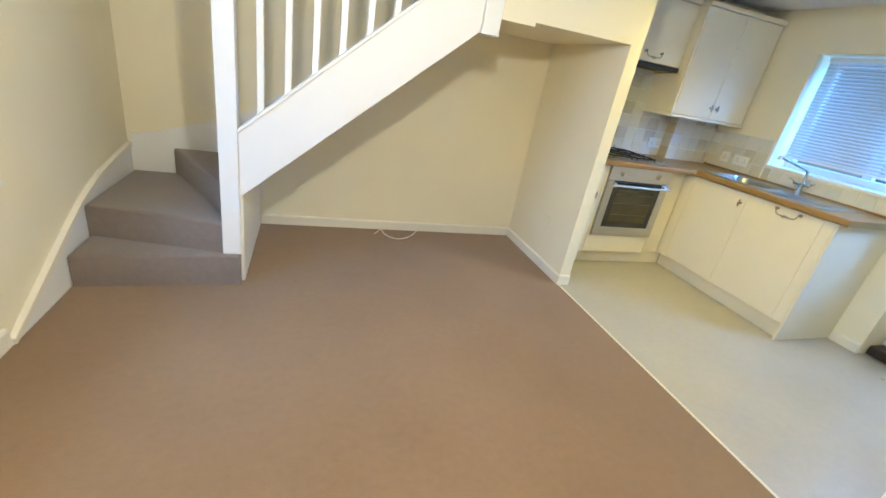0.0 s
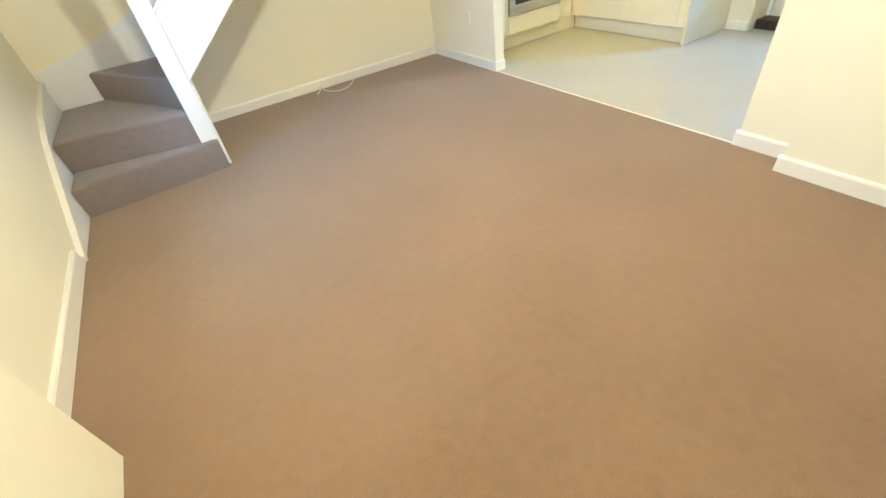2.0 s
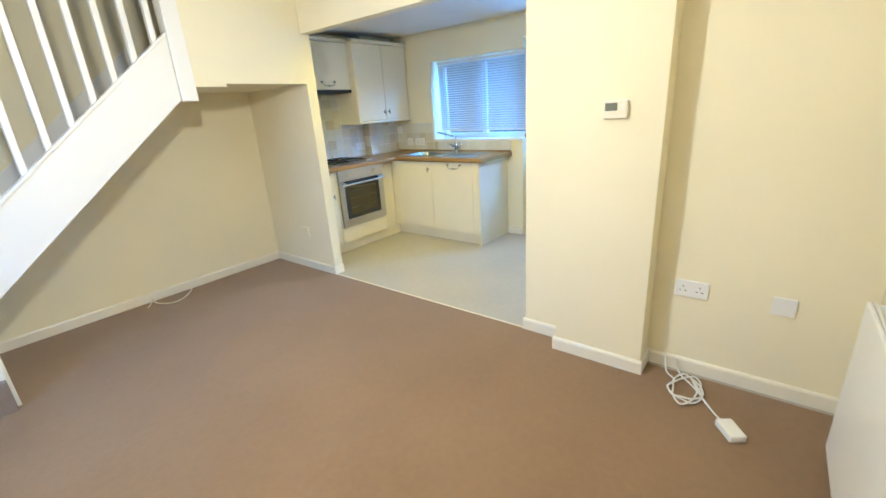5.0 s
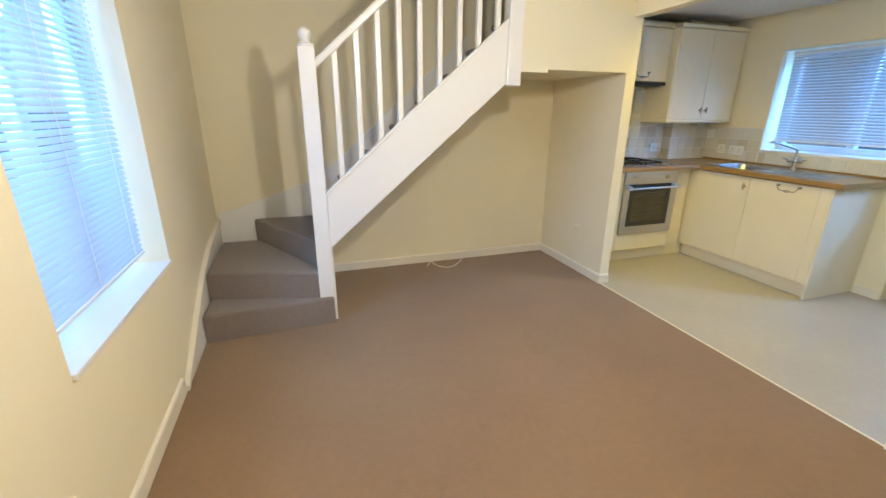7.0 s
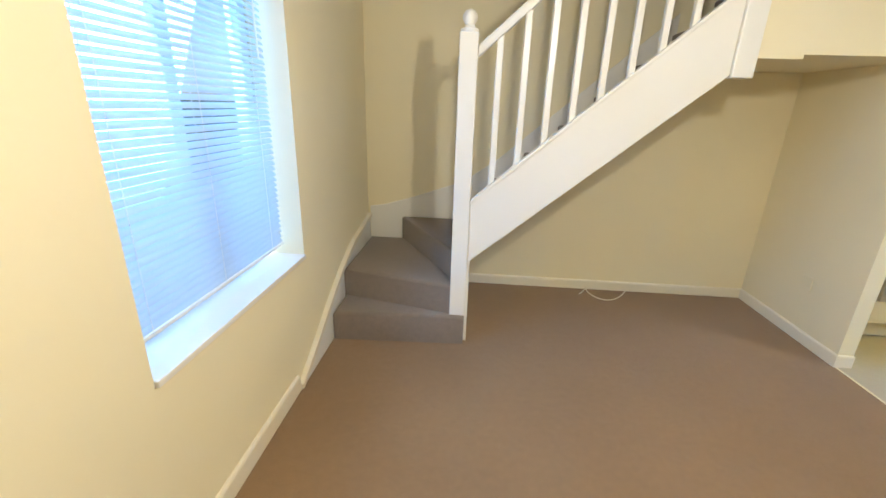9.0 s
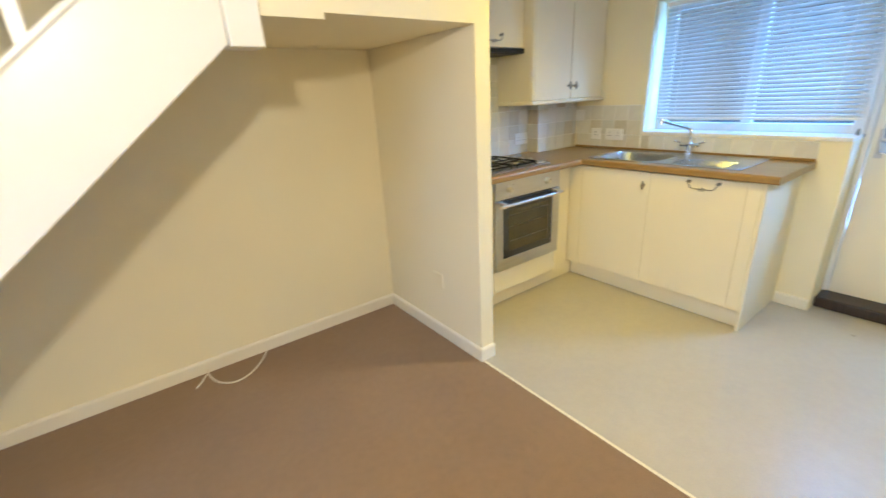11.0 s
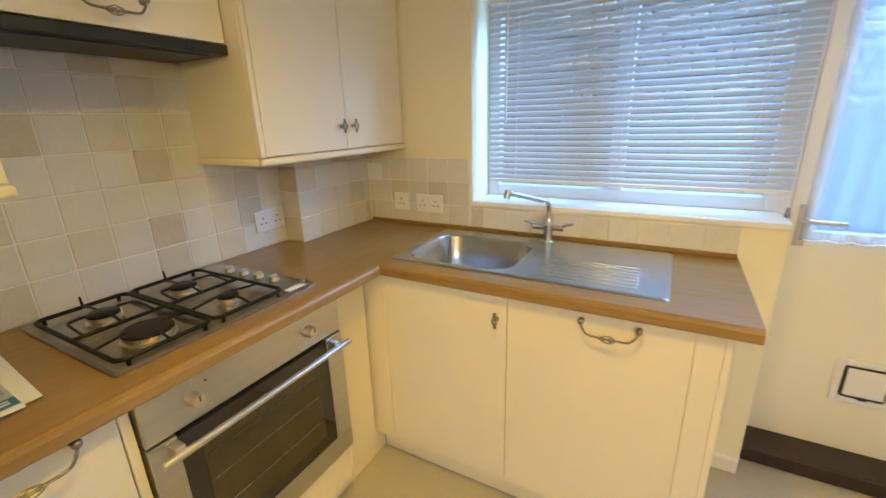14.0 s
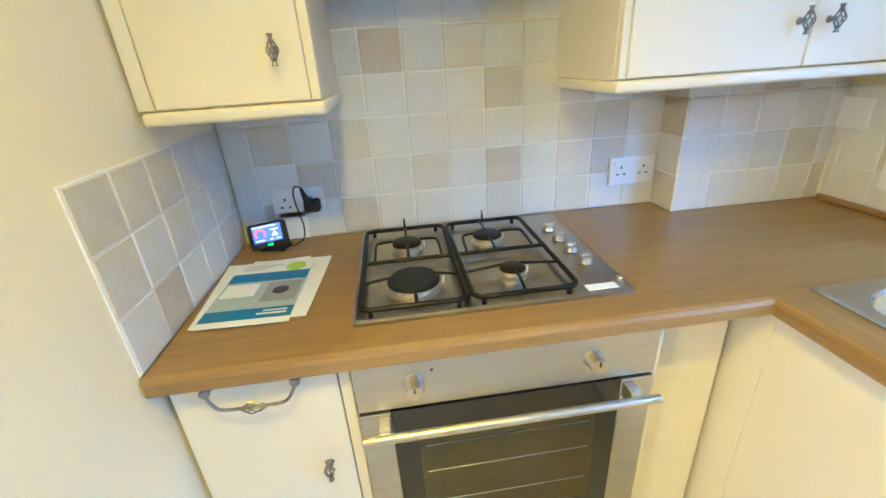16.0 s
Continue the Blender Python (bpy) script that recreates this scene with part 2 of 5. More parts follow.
BLUE_INK = flat("blue_print", (0.01, 0.16, 0.42), 0.35)
PALEBLUE_INK = flat("pale_blue_print", (0.38, 0.47, 0.55), 0.35)
DARK_INK = flat("dark_print", (0.03, 0.04, 0.06), 0.4)
LIME_INK = flat("lime_print", (0.42, 0.62, 0.03), 0.4)
GREY_INK = flat("grey_print", (0.28, 0.29, 0.31), 0.4)


# ---- mesh helpers ----
def box(bm, x0, x1, y0, y1, z0, z1, bevel=0.0, seg=2):
    x0, x1 = min(x0, x1), max(x0, x1)
    y0, y1 = min(y0, y1), max(y0, y1)
    z0, z1 = min(z0, z1), max(z0, z1)
    vs = [bm.verts.new((x, y, z)) for x in (x0, x1) for y in (y0, y1) for z in (z0, z1)]
    fs = [bm.faces.new([vs[i] for i in q]) for q in ((0, 1, 3, 2), (4, 6, 7, 5), (0, 4, 5, 1), (2, 3, 7, 6), (0, 2, 6, 4), (1, 5, 7, 3))]
    if bevel:
        es = list({e for f in fs for e in f.edges})
        bmesh.ops.bevel(bm, geom=es, offset=bevel, segments=seg, affect='EDGES', profile=0.5)
    return bm


def prism(bm, pts, axis, a, b, bevel=0.0):
    """A polygon, given in the two other axes, pushed from a to b along axis."""
    def at(p, c):
        q = list(p)
        q.insert("xyz".index(axis), c)
        return q
    lo = [bm.verts.new(at(p, a)) for p in pts]
    hi = [bm.verts.new(at(p, b)) for p in pts]
    n = len(pts)
    fs = [bm.faces.new(lo), bm.faces.new(hi[::-1])]
    fs += [bm.faces.new((lo[i], hi[i], hi[(i + 1) % n], lo[(i + 1) % n])) for i in range(n)]
    if bevel:
        es = list({e for f in fs for e in f.edges})
        bmesh.ops.bevel(bm, geom=es, offset=bevel, segments=2, affect='EDGES', profile=0.5)
    return bm


def lathe(bm, profile, centre, axis="z", seg=20):
    """profile: (radius, height) pairs turned about axis through centre."""
    cx, cy, cz = centre
    rings = []
    for r, h in profile:
        ring = []
        for k in range(seg):
            a = 2 * math.pi * k / seg
            u, w = max(r, 1e-5) * math.cos(a), max(r, 1e-5) * math.sin(a)
            p = {"z": (u, w, h), "y": (u, h, w), "x": (h, u, w)}[axis]
            ring.append(bm.verts.new((cx + p[0], cy + p[1], cz + p[2])))
        rings.append(ring)
    for r0, r1 in zip(rings, rings[1:]):
        for k in range(seg):
            bm.faces.new((r0[k], r0[(k + 1) % seg], r1[(k + 1) % seg], r1[k]))
    bm.faces.new(rings[0][::-1])
    bm.faces.new(rings[-1])
    return bm


def tube(bm, pts, radius, seg=8, closed=False):
    """A round bar along points; radius may be a list."""
    pts = [Vector(p) for p in pts]
    n = len(pts)
    rings = []
    up = Vector((0.123, 0.31, 0.94)).normalized()
    for i, p in enumerate(pts):
        if closed:
            d = pts[(i + 1) % n] - pts[i - 1]
        else:
            d = pts[min(i + 1, n - 1)] - pts[max(i - 1, 0)]
        d = d.normalized() if d.length else Vector((1, 0, 0))
        s = d.cross(up)
        if s.length < 1e-3:
            s = d.cross(Vector((1, 0, 0)))
        s.normalize()
        w = s.cross(d)
        r = radius[i] if isinstance(radius, (list, tuple)) else radius
        rings.append([bm.verts.new(p + (s * math.cos(2 * math.pi * k / seg) + w * math.sin(2 * math.pi * k / seg)) * r) for k in range(seg)])
    pairs = list(zip(rings, rings[1:])) + ([(rings[-1], rings[0])] if closed else [])
    for r0, r1 in pairs:
        for k in range(seg):
            bm.faces.new((r0[k], r0[(k + 1) % seg], r1[(k + 1) % seg], r1[k]))
    if not closed:
        bm.faces.new(rings[0][::-1])
        bm.faces.new(rings[-1])
    return bm


def smooth_path(pts, steps=6):
    """Catmull-Rom through points."""
    pts = [Vector(p) for p in pts]
    out = []
    for i in range(len(pts) - 1):
        p0, p1, p2, p3 = pts[max(i - 1, 0)], pts[i], pts[i + 1], pts[min(i + 2, len(pts) - 1)]
        for k in range(steps):
            t = k / steps
            out.append(0.5 * ((2 * p1) + (p2 - p0) * t + (2 * p0 - 5 * p1 + 4 * p2 - p3) * t * t + (3 * p1 - p0 - 3 * p2 + p3) * t ** 3))
    out.append(pts[-1])
    return out


def mesh_object(name, bm, mat, origin=(0, 0, 0), smooth=False):
    bmesh.ops.recalc_face_normals(bm, faces=bm.faces)
    if any(origin):
        bmesh.ops.translate(bm, verts=bm.verts, vec=-Vector(origin))
    me = bpy.data.meshes.new(name)
    bm.to_mesh(me)
    bm.free()
    me.materials.append(mat)
    if smooth:
        me.shade_smooth()
        me.set_sharp_from_angle(angle=radians(40))
    return new(name, me)


ORIGIN = {}


def thing(name, base, label, category, group=""):
    e = new(name)
    e.empty_display_size = 0.05
    e.location = base
    ORIGIN[e.name] = Vector(base)
    return tagged(e, label, category, group)


def part(name, bm, mat, parent, label="", smooth=False):
    """One mesh under a thing or a part, modelled in world coordinates."""
    o = ORIGIN[parent.name]
    ob = mesh_object(name, bm, mat, o, smooth)
    ob.parent = parent
    ORIGIN[ob.name] = o
    return tagged(ob, label) if label else ob


def solo(name, bm, mat, label, category, group="", smooth=False, base=(0, 0, 0)):
    ob = mesh_object(name, bm, mat, base, smooth)
    ob.location = base
    ORIGIN[ob.name] = Vector(base)
    return tagged(ob, label, category, group)


def setting(name, bm, mat, smooth=False):
    ob = mesh_object(name, bm, mat, (0, 0, 0), smooth)
    ORIGIN[ob.name] = Vector((0, 0, 0))
    return tagged(ob, kind="structure")


def B(*a, **k):
    return box(bmesh.new(), *a, **k)


# ---- the shell ----
LX, WX, KX = -2.94, 0.012, 1.858          # west wall, opening wall (living side), kitchen east wall
FY, BY = -4.36, 0.012                     # south wall, wall under the stairs
TY = 0.098                                # thickness of the dividing wall
CZ, KCZ = 2.36, 2.20
WT = 0.90                                  # worktop height

setting("floor_carpet", B(LX - 0.02, 0.012, FY - 0.02, BY + 0.01, -0.12, 0.0), CARPET)
setting("floor_kitchen", B(0.0135, 2.3, FY - 0.3, 0.02, -0.12, -0.002), VINYL)

# west wall with its window opening
W1 = dict(y0=-2.285, y1=-1.27, z0=0.645, z1=2.02)
bm = bmesh.new()
box(bm, LX - 0.26, LX, FY - 0.2, W1["y0"], -0.1, 3.6)
box(bm, LX - 0.26, LX, W1["y1"], BY + 0.2, -0.1, 3.6)
box(bm, LX - 0.26, LX, W1["y0"], W1["y1"], -0.1, W1["z0"] - 0.02)
box(bm, LX - 0.26, LX, W1["y0"], W1["y1"], W1["z1"], 3.6)
setting("wall_west", bm, PLASTER)
setting("wall_north", B(LX, 1.375, BY, BY + 0.2, -0.1, 3.6), PLASTER)
setting("wall_north_kitchen", B(1.375, 2.2, -0.105, BY + 0.2, -0.1, 3.6), PLASTER)
setting("wall_south", B(LX - 0.26, 2.2, FY - 0.2, FY, -0.1, 3.6), PLASTER)

# the wall between the rooms: stub, lintel, pier
JY, PY = -0.914, -2.832
bm = bmesh.new()
box(bm, WX, TY, JY, BY, -0.1, 3.6)
box(bm, WX, TY, PY, JY, 1.99, 3.6)
box(bm, WX, TY, -3.083, PY, -0.1, 3.6)
setting("wall_opening", bm, PLASTER)
setting("wall_pier", B(-0.106, TY, -3.545, -3.083, -0.1, 3.6), PLASTER)
setting("wall_recess", B(0.045, TY + 0.04, FY, -3.545, -0.1, 3.6), PLASTER)

# east wall of the kitchen: window and door share one opening
KW = dict(y0=-1.885, y1=-0.695, z0=1.035, z1=1.89)
KD = dict(y0=-2.645, y1=-1.865, z1=1.985)
W2 = dict(y0=-4.22, y1=-3.47, z0=1.045, z1=1.89)
X1 = KX + 0.28
bm = bmesh.new()
box(bm, KX, X1, KW["y1"], 0.2, -0.1, 3.6)
box(bm, KX, X1, KD["y1"], KW["y1"], -0.1, KW["z0"] - 0.02)
box(bm, KX, X1, KD["y1"], KW["y1"], KW["z1"], 3.6)
box(bm, KX, X1, KD["y0"], KD["y1"], KD["z1"], 3.6)
box(bm, KX, X1, W2["y1"], KD["y0"], -0.1, 3.6)
box(bm, KX, X1, W2["y0"], W2["y1"], -0.1, W2["z0"] - 0.02)
box(bm, KX, X1, W2["y0"], W2["y1"], W2["z1"], 3.6)
box(bm, KX, X1, FY - 0.2, W2["y0"], -0.1, 3.6)
setting("wall_east", bm, PLASTER)

# ceilings, with the stairwell open above the flight
bm = bmesh.new()
box(bm, LX, WX, FY, -0.925, CZ, CZ + 0.2)
box(bm, LX, -2.1, -0.925, BY, CZ, CZ + 0.2)
setting("ceiling_living", bm, CEIL)
setting("ceiling_kitchen", B(TY, KX, FY, BY, KCZ, KCZ + 0.2), CEIL)
setting("ceiling_stairwell", B(LX - 0.26, 2.3, FY - 0.2, 0.25, 3.6, 3.7), CEIL)

# boxed landing above the flight
bm = bmesh.new()
box(bm, -0.842, -0.64, -0.925, -0.865, 1.612, 3.6)
box(bm, -0.64, WX - 0.002, -0.925, -0.865, 1.632, 3.6)
setting("wall_landing", bm, PLASTER)
bm = bmesh.new()
box(bm, -0.842, WX - 0.002, -0.8645, BY - 0.002, 1.634, 1.70)
setting("ceiling_landing_soffit", bm, PLASTER)


# skirting boards
def skirting(bm, x0, y0, x1, y1, inward, h=0.075, t=0.014):
    """A board along a wall; inward is the way into the room, its top edge is rounded."""
    d = Vector((x1 - x0, y1 - y0, 0))
    n = Vector((*inward, 0)) * t
    prof = [(0, 0), (1, 0), (1, h - 0.012), (0.75, h - 0.004), (0.35, h), (0, h)]
    rows = []
    for end in (Vector((x0, y0, 0)), Vector((x1, y1, 0))):
        rows.append([bm.verts.new(end + n * u + Vector((0, 0, w))) for u, w in prof])
    k = len(prof)
    for i in range(k):
        bm.faces.new((rows[0][i], rows[0][(i + 1) % k], rows[1][(i + 1) % k], rows[1][i]))
    bm.faces.new(rows[0][::-1])
    bm.faces.new(rows[1])
    return bm


for runs in (
    [(-2.12, BY, WX, BY, (0, -1))],
    [(WX, BY, WX, JY - 0.014, (-1, 0))],
    [(WX, JY, TY, JY, (0, -1))],
    [(WX, -3.069, WX, PY + 0.014, (-1, 0)), (WX, PY, TY, PY, (0, 1))],
    [(-0.106, -3.083, WX, -3.083, (0, 1))],
    [(-0.106, -3.559, -0.106, -3.069, (-1, 0)), (-0.106, -3.545, 0.045, -3.545, (0, -1)), (0.045, FY, 0.045, -3.559, (-1, 0))],
    [(LX, FY, 0.03, FY, (0, 1))],
    [(LX, FY, LX, -1.472, (1, 0), 0.085, 0.016)],
    [(KX, -1.86, KX, -1.69, (-1, 0), 0.07)],
    [(KX, -3.75, KX, -2.66, (-1, 0), 0.07)],
):
    bm = bmesh.new()
    for run in runs:
        skirting(bm, *run)
    setting("baseboard", bm, GLOSS)
setting("trim_threshold", B(0.008, 0.020, PY, JY - 0.014, -0.004, 0.003, bevel=0.001), CABINET)


# ---- staircase ----
RISE, GO = 0.1965, 0.2222
stairs = thing("staircase", (-2.5, -0.5, 0), "white-painted enclosed staircase with grey-brown carpet and winding bottom steps", "staircase")


def carpet_step(name, pts, z0, z1):
    """A carpeted step: its outline in plan, with a rounded nosing all round."""
    bm = prism(bmesh.new(), pts, "z", z0, z1)
    es = [e for e in bm.edges if all(abs(v.co.z - z1) < 1e-5 for v in e.verts)]
    bmesh.ops.bevel(bm, geom=es, offset=0.022, segments=4, affect='EDGES', profile=0.5)
    return part(name, bm, STAIR_CARPET, stairs, smooth=True)


SX0, NX0, NX1, SY = LX + 0.022, -2.215, -2.125, -0.925
carpet_step("tread", [(SX0, -0.985), (-2.141, -0.945), (-2.141, -0.84), (-2.2, -0.02), (SX0, -0.02)], 0.0, 0.182)
carpet_step("tread", [(SX0, -0.735), (-2.185, -0.925), (-2.141, -0.84), (-2.14, -0.02), (SX0, -0.02)], 0.15, 0.362)
carpet_step("tread", [(-2.665, -0.02), (-2.185, -0.885), (-2.141, -0.84), (-2.141, -0.02)], 0.33, 0.537)
NX4, ZF = -1.975, 0.86                     # the straight flight starts above the winders
carpet_step("tread", [(-2.185, -0.02), (-2.185, -0.86), (-2.142, -0.885), (-2.142, -0.02)], 0.535, 0.70)
part("tread", prism(bmesh.new(), [(-2.135, -0.02), (-2.135, -0.885), (NX4 + 0.03, -0.885), (NX4 + 0.03, -0.02)], "z", 0.684, 0.699), STAIR_CARPET, stairs)
for n in range(0, 8):
    xn, z1 = NX4 + n * GO, ZF + n * RISE
    z0, x1 = (z1 - RISE if n else 0.70), xn + GO + 0.014
    pts = [(xn + 0.012, z0 - 0.004), (xn + 0.004, z1 - 0.045), (xn - 0.016, z1 - 0.034), (xn - 0.018, z1 - 0.012), (xn - 0.006, z1), (x1, z1), (x1, z1 - 0.008), (xn + 0.03, z1 - 0.012), (xn + 0.024, z0 - 0.002)]
    part("tread", prism(bmesh.new(), pts, "y", -0.887, -0.018), STAIR_CARPET, stairs, smooth=True)


def top_line(x):
    return 0.858 + 0.885 * (x + 2.124)


def low_line(x):
    return 0.522 + 0.862 * (x + 2.118)


bm = prism(bmesh.new(), [(NX1 - 0.0115, low_line(NX1)), (-0.945, low_line(-0.945)), (-0.945, top_line(-0.945)), (NX1 - 0.0115, top_line(NX1))], "y", -0.918, -0.888, 0.003)
part("string_board", bm, WHITE_GLOSS, stairs, "broad white-painted sloping string board")
bm = prism(bmesh.new(), [(NX1 - 0.0115, top_line(NX1)), (-0.945, top_line(-0.945)), (-0.945, top_line(-0.945) + 0.022), (NX1 - 0.0115, top_line(NX1) + 0.022)], "y", -0.927, -0.879, 0.004)
part("base_rail", bm, WHITE_GLOSS, stairs)
bm = prism(bmesh.new(), [(NX1, low_line(NX1) + 0.006), (-0.86, low_line(-0.86) + 0.006), (-0.86, low_line(-0.86) + 0.02), (NX1, low_line(NX1) + 0.02)], "y", -0.886, 0.008)
part("soffit_panel", bm, GLOSS, stairs, "cream sloping soffit under the flight")
bm = prism(bmesh.new(), [(-0.905, 0.0), (0.0, 0.0), (0.0, 0.535), (-0.885, 0.535)], "x", -2.140, -2.123, 0.002)
part("side_panel", bm, WHITE_GLOSS, stairs, "white-painted panel closing the bottom steps")

newel = B(NX0 - 0.014, NX1 - 0.012, -0.925, -0.84, 0.178, 1.70, bevel=0.004)
newel = part("newel_post", newel, WHITE_GLOSS, stairs, "square white newel post with a turned cap")
cx, cy = (NX0 + NX1) / 2 - 0.013, -0.8825
bm = lathe(bmesh.new(), [(0.040, 1.70), (0.044, 1.708), (0.044, 1.716), (0.026, 1.724), (0.022, 1.734), (0.030, 1.745), (0.036, 1.762), (0.034, 1.780), (0.022, 1.796), (0.006, 1.803)], (cx, cy, 0), seg=24)
part("finial", bm, WHITE_GLOSS, newel, smooth=True)
part("upper_newel_post", B(-0.943, -0.845, -0.935, -0.84, 1.525, 3.0, bevel=0.004), WHITE_GLOSS, stairs)
z0, z1 = 1.655, 1.655 + 0.885 * (-0.945 - NX1)
bm = prism(bmesh.new(), [(NX1 - 0.013, z0 - 0.069), (-0.945, z1 - 0.058), (-0.945, z1), (NX1 - 0.013, z0 - 0.011)], "y", -0.912, -0.858, 0.012)
part("handrail", bm, WHITE_GLOSS, stairs, smooth=True)
for i in range(9):
    bx = -2.030 + i * 0.1277
    zb, zt = top_line(bx) + 0.01, z0 - 0.05 + 0.885 * (bx - NX1)
    part("baluster", B(bx - 0.016, bx + 0.016, -0.901, -0.869, zb, zt, bevel=0.003, seg=1), WHITE_GLOSS, stairs)

# string boards against the two walls
line = [(-1.47, 0.03), (-1.19, 0.168), (-0.965, 0.282), (-0.76, 0.38), (-0.50, 0.465), (BY - 0.014, 0.545)]
pts = [(-1.47, 0.0)] + line + [(BY - 0.014, 0.0)]
ws = part("wall_string", prism(bmesh.new(), pts, "x", LX + 0.001, LX + 0.018, 0.002), WHITE_GLOSS, stairs, "white-painted string board along the wall")
pts = [(y, z + 0.004) for y, z in line] + [(y + 0.004, z - 0.030) for y, z in line[::-1]]
part("capping", prism(bmesh.new(), pts, "x", LX + 0.001, LX + 0.030, 0.005), GLOSS, ws, "rounded cream capping strip")
pts = [(LX + 0.02, 0.2), (LX + 0.02, 0.60), (-2.80, 0.62), (-2.60, 0.68), (-2.2, 0.82), (-1.95, 1.00), (-0.85, 1.97), (-0.85, 1.7), (-2.1, 0.6), (-2.1, 0.2)]
part("wall_string", prism(bmesh.new(), pts, "y", BY - 0.016, BY - 0.001, 0.002), WHITE_GLOSS, stairs)


def shared(name, mesh, parent, loc, label=""):
    """Another part that uses a mesh already made; loc is in world coordinates."""
    ob = new(name, mesh)
    ob.parent = parent
    ob.location = Vector(loc) - ORIGIN[parent.name]
    return tagged(ob, label) if label else ob


# ---- windows and blinds ----
def frame_bars(bm, x0, x1, y0, y1, z0, z1, w):
    box(bm, x0, x1, y0, y0 + w, z0, z1, 0.004, 1)
    box(bm, x0, x1, y1 - w, y1, z0, z1, 0.004, 1)
    box(bm, x0, x1, y0 + w, y1 - w, z0, z0 + w, 0.004, 1)
    box(bm, x0, x1, y0 + w, y1 - w, z1 - w, z1, 0.004, 1)
    return bm


def window(name, x, y0, y1, z0, z1, mullion=True):
    w = setting(name, frame_bars(bmesh.new(), x - 0.03, x + 0.03, y0, y1, z0, z1, 0.055), PVC)
    mid = (y0 + y1) / 2
    if mullion:
        part("mullion", B(x - 0.028, x + 0.028, mid - 0.03, mid + 0.03, z0 + 0.055, z1 - 0.055, bevel=0.004, seg=1), PVC, w)
    spans = ((y0 + 0.055, mid - 0.03), (mid + 0.03, y1 - 0.055)) if mullion else ((y0 + 0.055, y1 - 0.055),)
    for a, b in spans:
        g = part("pane", B(x - 0.004, x + 0.004, a, b, z0 + 0.055, z1 - 0.055), GLASS, w)
        g.visible_shadow = False
    return w


window("window_west", LX - 0.20, W1["y0"], W1["y1"], W1["z0"], W1["z1"])
window("window_kitchen", KX + 0.225, KW["y0"] + 0.02, KW["y1"], KW["z0"], KW["z1"])
window("window_bar", KX + 0.20, W2["y0"], W2["y1"], W2["z0"], W2["z1"], False)
bm = bmesh.new()
box(bm, LX - 0.17, LX + 0.012, W1["y0"] + 0.002, W1["y1"] - 0.002, W1["z0"] - 0.019, W1["z0"] + 0.003, 0.004)
setting("window_sill_west", bm, WHITE_GLOSS)
bm = bmesh.new()
box(bm, KX - 0.012, KX + 0.195, KW["y0"] + 0.02, KW["y1"] - 0.002, KW["z0"] - 0.019, KW["z0"] + 0.003, 0.004)
setting("window_sill_kitchen", bm, WHITE_GLOSS)
setting("window_sill_bar", B(KX - 0.01, KX + 0.17, W2["y0"] + 0.002, W2["y1"] - 0.002, W2["z0"] - 0.019, W2["z0"] + 0.003, bevel=0.004), WHITE_GLOSS)


def slat_mesh(length, facing, tilt, mat):
    bm = bmesh.new()
    rows = []
    n = 5
    for k in range(n):
        u = (k / (n - 1) - 0.5)
        w, c = u * 0.025, 0.0034 * (1 - (2 * u) ** 2)
        a = radians(tilt)
        dx, dz = w * math.cos(a) - c * math.sin(a), w * math.sin(a) + c * math.cos(a)
        rows.append([bm.verts.new((facing * dx, s * length / 2, dz)) for s in (-1, 1)])
    for r0, r1 in zip(rows, rows[1:]):
        bm.faces.new((r0[0], r0[1], r1[1], r1[0]))
    me = bpy.data.meshes.new("slat")
    bm.to_mesh(me)
    bm.free()
    me.materials.append(mat)
    me.shade_smooth()
    return me


def venetian_blind(x, y0, y1, z0, z1, facing, label, tilt=-50, mat=SLAT):
    """facing is +1 when the room lies towards +x."""
    mid = (y0 + y1) / 2
    b = thing("venetian_blind", (x, mid, z0), label, "blind", "blinds at the windows")
    part("head_rail", B(x - 0.016, x + 0.016, y0, y1, z1 - 0.028, z1, bevel=0.003), PVC, b)
    part("bottom_rail", B(x - 0.013, x + 0.013, y0 + 0.004, y1 - 0.004, z0, z0 + 0.014, bevel=0.004), PVC, b)
    pitch = 0.0245
    n = int((z1 - 0.035 - z0 - 0.02) / pitch)
    me = slat_mesh(y1 - y0 - 0.01, facing, tilt, mat)
    for k in range(n + 1):
        shared("slat", me, b, (x, mid, z0 + 0.026 + k * pitch))
    for f in (0.12, 0.5, 0.88):
        y = y0 + f * (y1 - y0)
        bm = bmesh.new()
        for s in (-0.0135, 0.0135):
            tube(bm, [(x + s, y, z0 + 0.01), (x + s, y, z1 - 0.02)], 0.0011, 5)
        part("ladder_cord", bm, PVC, b)
    wand = [(x + facing * 0.022, y1 - 0.09, z1 - 0.02), (x + facing * 0.026, y1 - 0.09, z1 - 0.5)]
    part("tilt_wand", tube(bmesh.new(), wand, 0.0035, 6), PVC, b)
    return b


venetian_blind(LX - 0.10, W1["y0"] + 0.012, W1["y1"] - 0.02, W1["z0"] + 0.055, W1["z1"] - 0.005, 1,
               "tall white venetian blind, lowered and nearly closed")
venetian_blind(KX + 0.095, -1.868, -0.735, 1.118, 1.878, -1,
               "white venetian blind, lowered and nearly closed, above the sink", -54, KITCHEN_SLAT)

